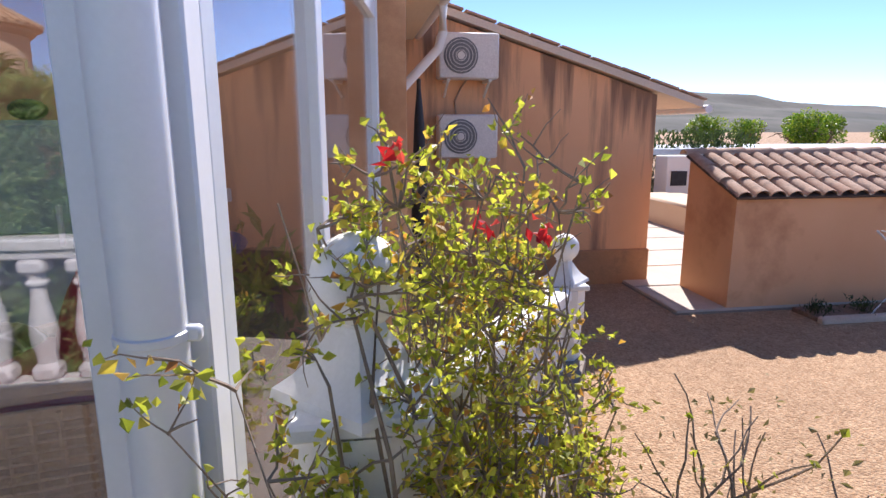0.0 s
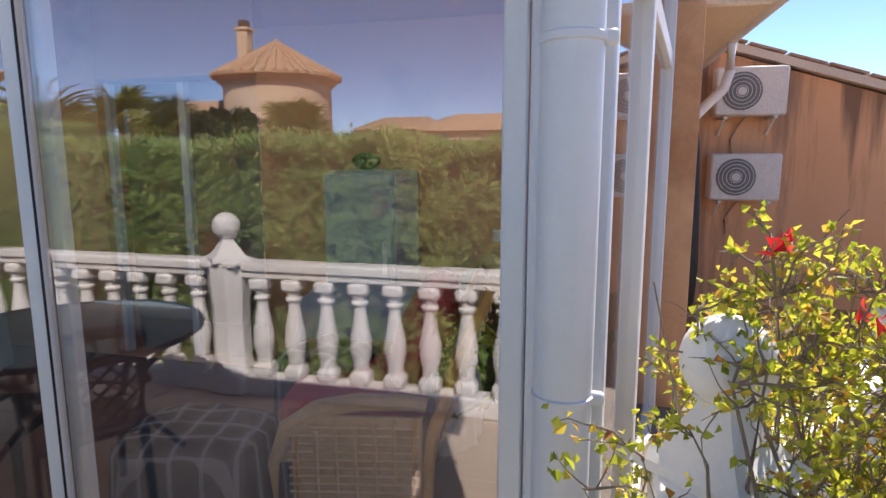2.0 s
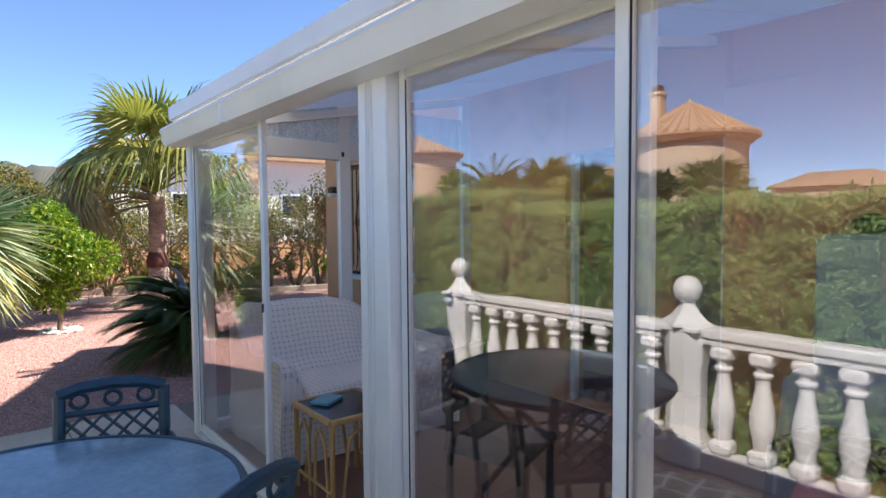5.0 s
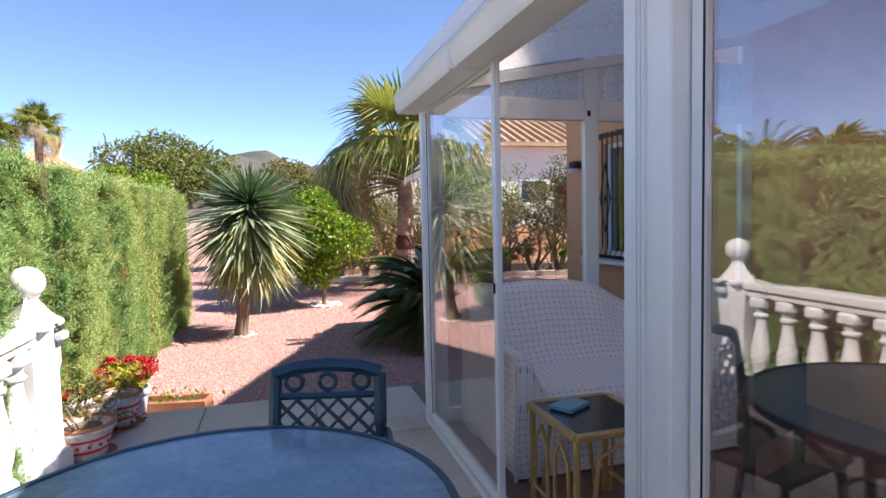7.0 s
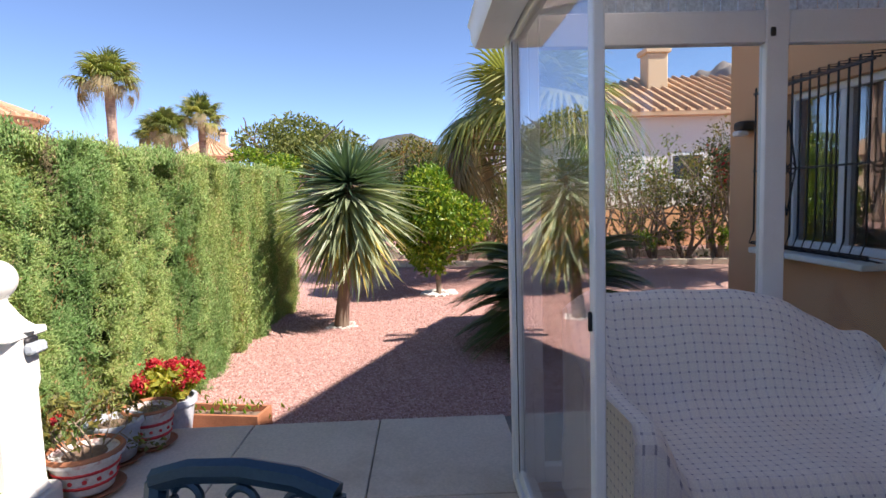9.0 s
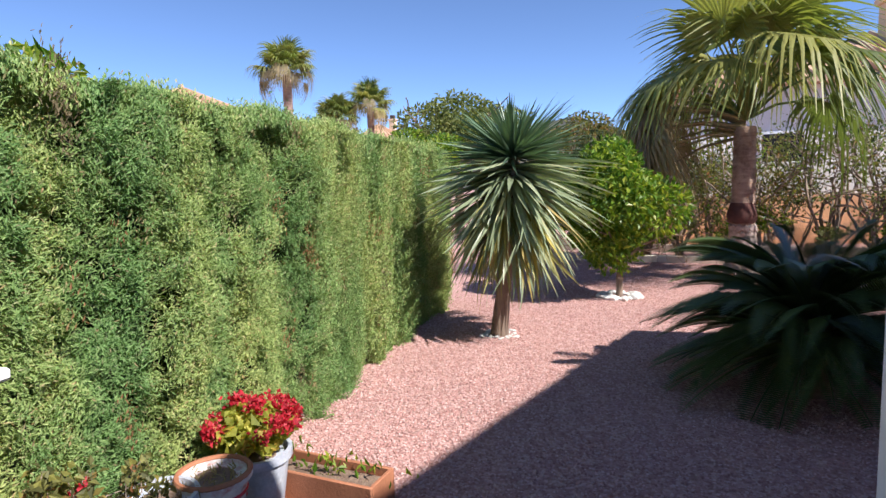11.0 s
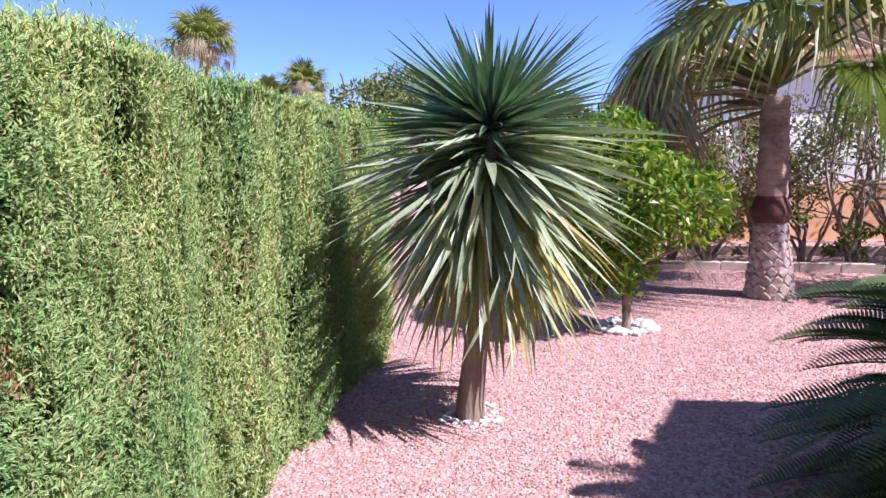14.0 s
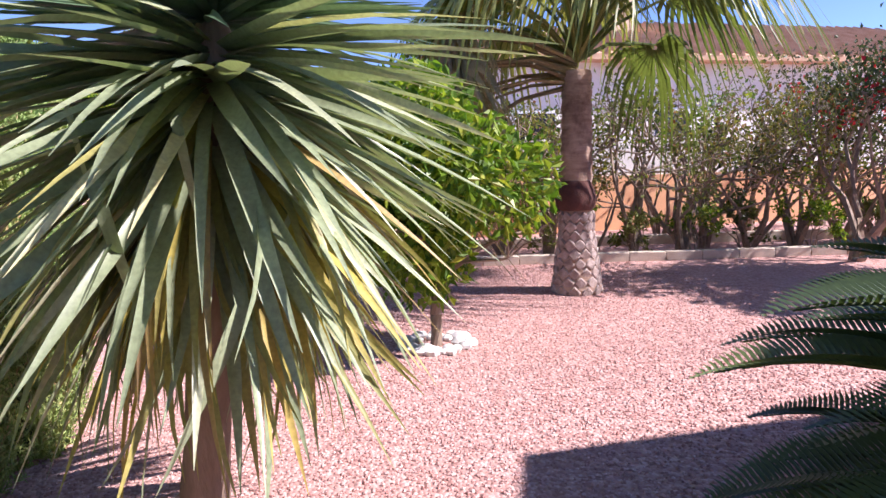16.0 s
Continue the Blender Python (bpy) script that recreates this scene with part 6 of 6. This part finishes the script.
def draped(name, at, size, material, label, category, rz=0.0):
    """A piece of furniture under a hanging cloth: rounded shoulders, folds that widen to the hem."""
    ob = thing(name, at, label, category, "", rz)
    b = Build()
    w, d, h = size
    n, m = 64, 16
    for j in range(m + 1):
        t = j / m
        for i in range(n):
            a = 2 * math.pi * i / n
            c, s = math.cos(a), math.sin(a)
            k = (abs(c) ** 4 + abs(s) ** 4) ** -0.25
            z = h * (1 - max(0, t - 0.3) / 0.7) if t > 0.3 else h
            r = k * (min(1, t / 0.3) * 0.96 if t < 0.3 else 0.96 + 0.1 * (1 - z / h))
            fold = 1 + 0.035 * (1 - z / h) * math.sin(a * 11 + 2 * math.sin(a * 3)) + 0.03 * noise.noise(Vector((c * 2, s * 2, z * 3)))
            b.v.append((w / 2 * r * c * fold, d / 2 * r * s * fold, max(0.004, z - 0.07 * h * (min(1, t / 0.3) ** 4) * (t <= 0.3) - (0.07 * h * z / h if t > 0.3 else 0) + 0.025 * noise.noise(Vector((c * r * 3, s * r * 3, 1))))))
    for j in range(m):
        for i in range(n):
            b.f.append([j * n + i, (j + 1) * n + i, (j + 1) * n + (i + 1) % n, j * n + (i + 1) % n])
    part("cloth", raw_mesh("cloth", b.v, b.f, M[material], True), None, ob)
    return ob


draped("draped_stool", (-1.8, 1.85, FLOOR), (0.6, 0.52, 0.48), "plaid", "low stool under a dark plaid blanket with pale lines", "stool", 12)
draped("draped_chair", (-1.46, 2.36, FLOOR), (0.42, 0.44, 0.68), "plaid", "chair under a dark plaid blanket with pale lines", "chair", -10)
draped("draped_chair", (-4.72, 2.95, FLOOR), (0.6, 0.6, 0.92), "greycloth", "armchair under a pale grey cloth by the wall", "chair", 20)
armchair((-1.17, 2.25, FLOOR), 192, "red", "wicker armchair with wine-red seat and back cushions")
draped("draped_sofa", (-1.36, 2.93, FLOOR), (1.0, 0.5, 0.84), "bluecloth", "small sofa under a hanging pale blue cloth", "sofa", 0)
fg = thing("fridge", (-1.58, HY - 0.32, FLOOR), "old pale green fridge-freezer against the orange wall", "fridge")
part("cabinet", Build().box((0, 0.03, 0.74), (0.43, 0.5, 1.48), 0.02), M["fridge"], fg)
part("freezer_door", Build().box((0, -0.245, 1.2), (0.425, 0.045, 0.53), 0.015), M["fridge"], fg)
part("door", Build().box((0, -0.245, 0.48), (0.425, 0.045, 0.88), 0.015), M["fridge"], fg)
part("handle", Build().box((0.17, -0.28, 0.98), (0.02, 0.03, 0.2), 0.006), M["white"], fg)
for x, z, r, mt, lb in ((-1.62, 1.65, 0.09, "cycas", "crumpled dark green bag on the fridge"),):
    bg = thing("bag", (x, HY - 0.32, z), lb, "bag")
    part("sack", Build().ball((0, 0, r * 0.6), r, 12, 8, 0.6), M[mt], bg)
crate = thing("storage_chest", (-0.75, HY - 0.3, FLOOR), "low brown chest below the socket", "chest")
part("body", Build().box((0, 0, 0.35), (0.6, 0.45, 0.7), 0.02), M["dark"], crate)
part("lid", Build().box((0, 0, 0.72), (0.62, 0.47, 0.04), 0.01), M["dark"], crate)
for x, mt, lb in ((-0.92, "green", "crumpled green plastic bag on the chest"), (-0.72, "blue", "blue plastic bag on the chest")):
    bg = thing("bag", (x, HY - 0.3, FLOOR + 0.74), lb, "bag", "bags on the chest")
    part("sack", Build().ball((0, 0, 0.07), 0.12, 12, 8, 0.6), M[mt], bg)
sk = thing("wall_socket", (-0.8, HY, 1.22), "white double wall socket", "socket")
part("plate", Build().box((0, -0.012, 0), (0.15, 0.022, 0.08), 0.006), M["white"], sk)
setting("sunroom_floor", Build().box((-2.7, 2.3, FLOOR + 0.003), (4.75, 2.55, 0.012), 0.001), M["redfloor"], "red-brown tiled sunroom floor", "floor")
hp = thing("house_plant", (-0.5, 2.6, FLOOR), "leafy potted house plant beside the armchairs", "plant")
part("pot", Build().lathe([(0.11, 0), (0.15, 0.26), (0.16, 0.26), (0.16, 0.3), (0.13, 0.3)], (0, 0, 0), 16), M["terracotta"], hp)
c = rng.normal(0, 0.14, (260, 3)) * (1, 1, 1.3) + (0, 0, 0.65)
part("leaves", leaf_mesh("leaves", c, c - (0, 0, 0.4), 0.14, 0.05, M["citrus"], 0.4), None, hp)


# ---------- neighbours and distance ----------
def turret_house(x, y, r, eave, peak, label, wing=(6, 4, 3.6), chimney=True, wing_dir=(-1, 0)):
    ob = thing("turret_house", (x, y, 0), label, "house", "neighbour villas")
    part("turret_wall", Build().lathe([(r, -0.5), (r, eave)], (0, 0, 0), 40), M["cream"], ob)
    prof = [(r + 0.1, eave - 0.25), (r + 0.25, eave - 0.12), (r + 0.25, eave), (r + 0.5, eave + 0.05), (r + 0.5, eave + 0.14), (0.12, peak), (0.05, peak + 0.2)]
    roof = part("turret_roof", Build().lathe(prof, (0, 0, 0), 40), M["tilefar"], ob, "conical terracotta roof")
    for i in range(40):
        a = 2 * math.pi * i / 40
        part("roof_tile", Build().tube([((r + 0.52) * math.cos(a), (r + 0.52) * math.sin(a), eave + 0.14), (0.2 * math.cos(a), 0.2 * math.sin(a), peak - 0.02)], [0.1, 0.03], 5), M["tilefar"], roof)
    if chimney:
        part("chimney", Build().box((-1.1, 0.9, peak - 0.3), (0.55, 0.55, 1.6), 0.04).box((-1.1, 0.9, peak + 0.45), (0.7, 0.7, 0.15), 0.02), M["cream"], ob)
        part("chimney_cap", Build().box((-1.1, 0.9, peak + 0.7), (0.4, 0.4, 0.3), 0.03), M["dark"], ob)
    w, d, h = wing
    cx, cy = wing_dir[0] * (r + w / 2 - 1), wing_dir[1] * (r + w / 2 - 1)
    part("wing_wall", Build().box((cx, cy, h / 2 - 0.4), (w, d, h), 0.03), M["cream"], ob)
    b = Build()
    a, e = w / 2 + 0.4, d / 2 + 0.4
    z = h - 0.4
    b.v = [(cx - a, cy - e, z), (cx + a, cy - e, z), (cx + a, cy + e, z), (cx - a, cy + e, z), (cx - a * 0.5, cy, z + 1.3), (cx + a * 0.5, cy, z + 1.3)]
    b.f = [[0, 1, 5, 4], [1, 2, 5], [2, 3, 4, 5], [3, 0, 4], [3, 2, 1, 0]]
    part("wing_roof", b, M["tilefar"], ob, "hipped terracotta roof")
    for s in (-1, 1):
        wd = part("window", Build().box((cx + s * w * 0.22, cy + d / 2 + 0.01, h * 0.45), (1.0, 0.06, 1.1), 0.01), M["white"], ob)
        part("pane", Build().box((cx + s * w * 0.22, cy + d / 2 + 0.045, h * 0.45), (0.85, 0.02, 0.95), 0.004), M["tv"], wd)
    return ob


turret_house(-15.0, -24.1, 2.5, 5.3, 7.1, "cream villa with a round turret and conical tile roof", chimney=True)
turret_house(-31.0, -20.2, 2.3, 5.7, 7.0, "cream villa with a smaller round turret", chimney=False)
turret_house(-52.0, -17.0, 2.3, 5.2, 6.9, "distant cream villa with round turret and chimney", chimney=True, wing_dir=(0, -1))
for x, y, h, w in ((-9.0, -46, 4.2, 8), (2.0, -50, 4.0, 9), (-20, -60, 5, 9), (-2, -72, 6, 12), (14, -54, 5.6, 10)):
    ob = thing("villa_far", (x, y, 0), "cream villa with low tile roof far behind the hedge", "house", "far villas")
    part("wall", Build().box((0, 0, h / 2 - 0.5), (w, 7, h), 0.03), M["cream"], ob)
    b = Build()
    a, e, z = w / 2 + 0.5, 4, h - 0.5
    b.v = [(-a, -e, z), (a, -e, z), (a, e, z), (-a, e, z), (-a * 0.5, 0, z + 1.5), (a * 0.5, 0, z + 1.5)]
    b.f = [[0, 1, 5, 4], [1, 2, 5], [2, 3, 4, 5], [3, 0, 4], [3, 2, 1, 0]]
    part("roof", b, M["tilefar"], ob)
    for i in range(3):
        wd = part("window", Build().box((w * (i - 1) * 0.28, 3.51, h * 0.5), (1.0, 0.06, 1.1), 0.01), M["white"], ob)
        part("pane", Build().box((w * (i - 1) * 0.28, 3.545, h * 0.5), (0.85, 0.02, 0.95), 0.004), M["tv"], wd)


def white_house():
    ob = thing("white_villa", (-27.0, 15.2, 0), "white villa with terracotta hip roof behind the border", "house")
    part("wall", Build().box((0, 0, 1.9), (9, 24, 4.6), 0.03), M["offwhite"], ob)
    b = Build()
    a, e, z = 5.0, 12.5, 4.2
    b.v = [(-a, -e, z), (a, -e, z), (a, e, z), (-a, e, z), (0, -e * 0.45, z + 2.0), (0, e * 0.45, z + 2.0), (-a, -e, z - 0.15), (a, -e, z - 0.15), (a, e, z - 0.15), (-a, e, z - 0.15)]
    b.f = [[0, 1, 4], [1, 2, 5, 4], [2, 3, 5], [3, 0, 4, 5], [9, 8, 7, 6], [0, 6, 7, 1], [1, 7, 8, 2], [2, 8, 9, 3], [3, 9, 6, 0]]
    roof = part("roof", b, M["tilefar"], ob, "sun-bleached terracotta tiles")
    for i in range(61):
        y = -12.1 + i * 0.4
        t = max(0, min(1, (abs(y) - e * 0.45) / (e * 0.55)))
        part("tile_course", Build().tube([(a + 0.02, y, z + 0.02), (a * t * 0.999 + 0.0, y, z + 2.0 * (1 - t) + 0.02)], 0.09, 5), M["tilefar"], roof)
    ch2 = part("chimney", Build().box((1.5, -5.5, 6.0), (0.8, 0.8, 1.6), 0.04).box((1.5, -5.5, 6.9), (1.0, 1.0, 0.2), 0.03), M["cream"], ob)
    for y in (-9.5, -5.5, -1.5, 3.0, 6.5):
        wd = part("window", Build().box((4.51, y, 2.2), (0.06, 1.2, 1.2), 0.01), M["white"], ob)
        part("pane", Build().box((4.545, y, 2.2), (0.02, 1.05, 1.05), 0.004), M["tv"], wd)
    return ob


white_house()
bw = setting("boundary_wall", Build().box((-18.6, 13.0, 0.9), (0.2, 23, 1.9), 0.02), M["offwhite"], "white boundary wall with an orange foot behind the border", "wall")
part("wall_foot", Build().box((-18.48, 13.0, 0.5), (0.04, 23, 1.2), 0.01), M["orange"], bw, "orange rendered foot")


def hill(name, cx, cy, rx, ry, h, material, label, n=48, rough=0.35):
    v = []
    for i in range(n + 1):
        for j in range(n + 1):
            x, y = (i / n - 0.5) * 2, (j / n - 0.5) * 2
            f = max(0, 1 - math.hypot(x, y)) ** 0.8
            k = 1 + rough * noise.fractal(Vector((x * 3 + cx, y * 3 + cy, 0)), 1.0, 2.0, 5)
            v.append((cx + x * rx, cy + y * ry, h * f * k - 1))
    f = [[i * (n + 1) + j, (i + 1) * (n + 1) + j, (i + 1) * (n + 1) + j + 1, i * (n + 1) + j + 1] for i in range(n) for j in range(n)]
    setting(name, raw_mesh(name, v, f, material, True), label, "hill")


hill("backdrop_hill", 190, 330, 260, 140, 19, M["hill"], "scrubby dark hill on the horizon")
hill("backdrop_hill", -230, 0, 60, 70, 24, M["hill"], "dry rocky hill beyond the garden")
hill("backdrop_mountain", -900, 440, 420, 330, 165, M["rock"], "bare grey mountain in the distance", 120, 0.45)
hill("backdrop_hill", -40, -700, 300, 180, 58, M["rock"], "bare mountain behind the villas", 48, 0.5)
for i in range(11):
    leafy_tree("far_tree", (33 + i * 2.7 + rng.normal(0, 0.6), 50 + rng.normal(0, 2.5), -0.5), 0.5, 0.2, (1.7, 2.0, 2.0, 1.5 + rng.uniform(0, 0.7)), 1800, 0.28, "citrus", "round green tree on the plain", group="far trees")
# unseen tree, added only for the shadow it casts beside the palm
leafy_tree("shade_tree", (-11.8, 7.3, 0), 1.7, 0.14, (3.2, 1.6, 1.7, 1.0), 9000, 0.13, "darkleaf", "unseen broad dark-leaved tree added to shade the gravel", lobes=14)
dh = thing("dark_hedge", (8.3, 15.6, -0.5), "dark green hedge behind the path", "hedge", kind="stuff")
c = np.stack([rng.uniform(-3, 3, 6000), rng.uniform(-0.4, 0.4, 6000), rng.uniform(0, 2.0, 6000)], 1)
part("leaves", leaf_mesh("leaves", c, np.tile((0, -0.3, 1.0), (6000, 1)), 0.16, 0.06, M["darkleaf"], 0.5), None, dh)

# ---------- loose gravel ----------
def gravel():
    n = 78000
    x = -6.05 - 9.0 * rng.uniform(0, 1, n) ** 1.55
    y = rng.uniform(-1.5, 3.0, n) + 1.5 * smooth(-9.0, -13.0, x) * rng.uniform(0, 1, n)
    s = rng.uniform(0.005, 0.012, n)
    octa = np.array([(1, 0, 0), (-1, 0, 0), (0, 1, 0), (0, -1, 0), (0, 0, 0.7), (0, 0, -0.7)], float)
    tri = np.array([(0, 2, 4), (2, 1, 4), (1, 3, 4), (3, 0, 4), (2, 0, 5), (1, 2, 5), (3, 1, 5), (0, 3, 5)])
    v = octa[None] * rng.uniform(0.6, 1.3, (n, 6, 1))
    a = rng.uniform(0, 6.28, n)
    ca, sa = np.cos(a)[:, None], np.sin(a)[:, None]
    v = np.stack([v[..., 0] * ca - v[..., 1] * sa, v[..., 0] * sa + v[..., 1] * ca, v[..., 2]], -1) * s[:, None, None]
    v += np.stack([x, y, s * 0.35], 1)[:, None]
    f = tri[None] + (np.arange(n) * 6)[:, None, None]
    ob = new("gravel", raw_mesh("gravel", v.reshape(-1, 3), f.reshape(-1, 3), M["gravel"]))
    tagged(ob, "loose pink gravel stones on the garden ground", "gravel", "", "stuff")


gravel()
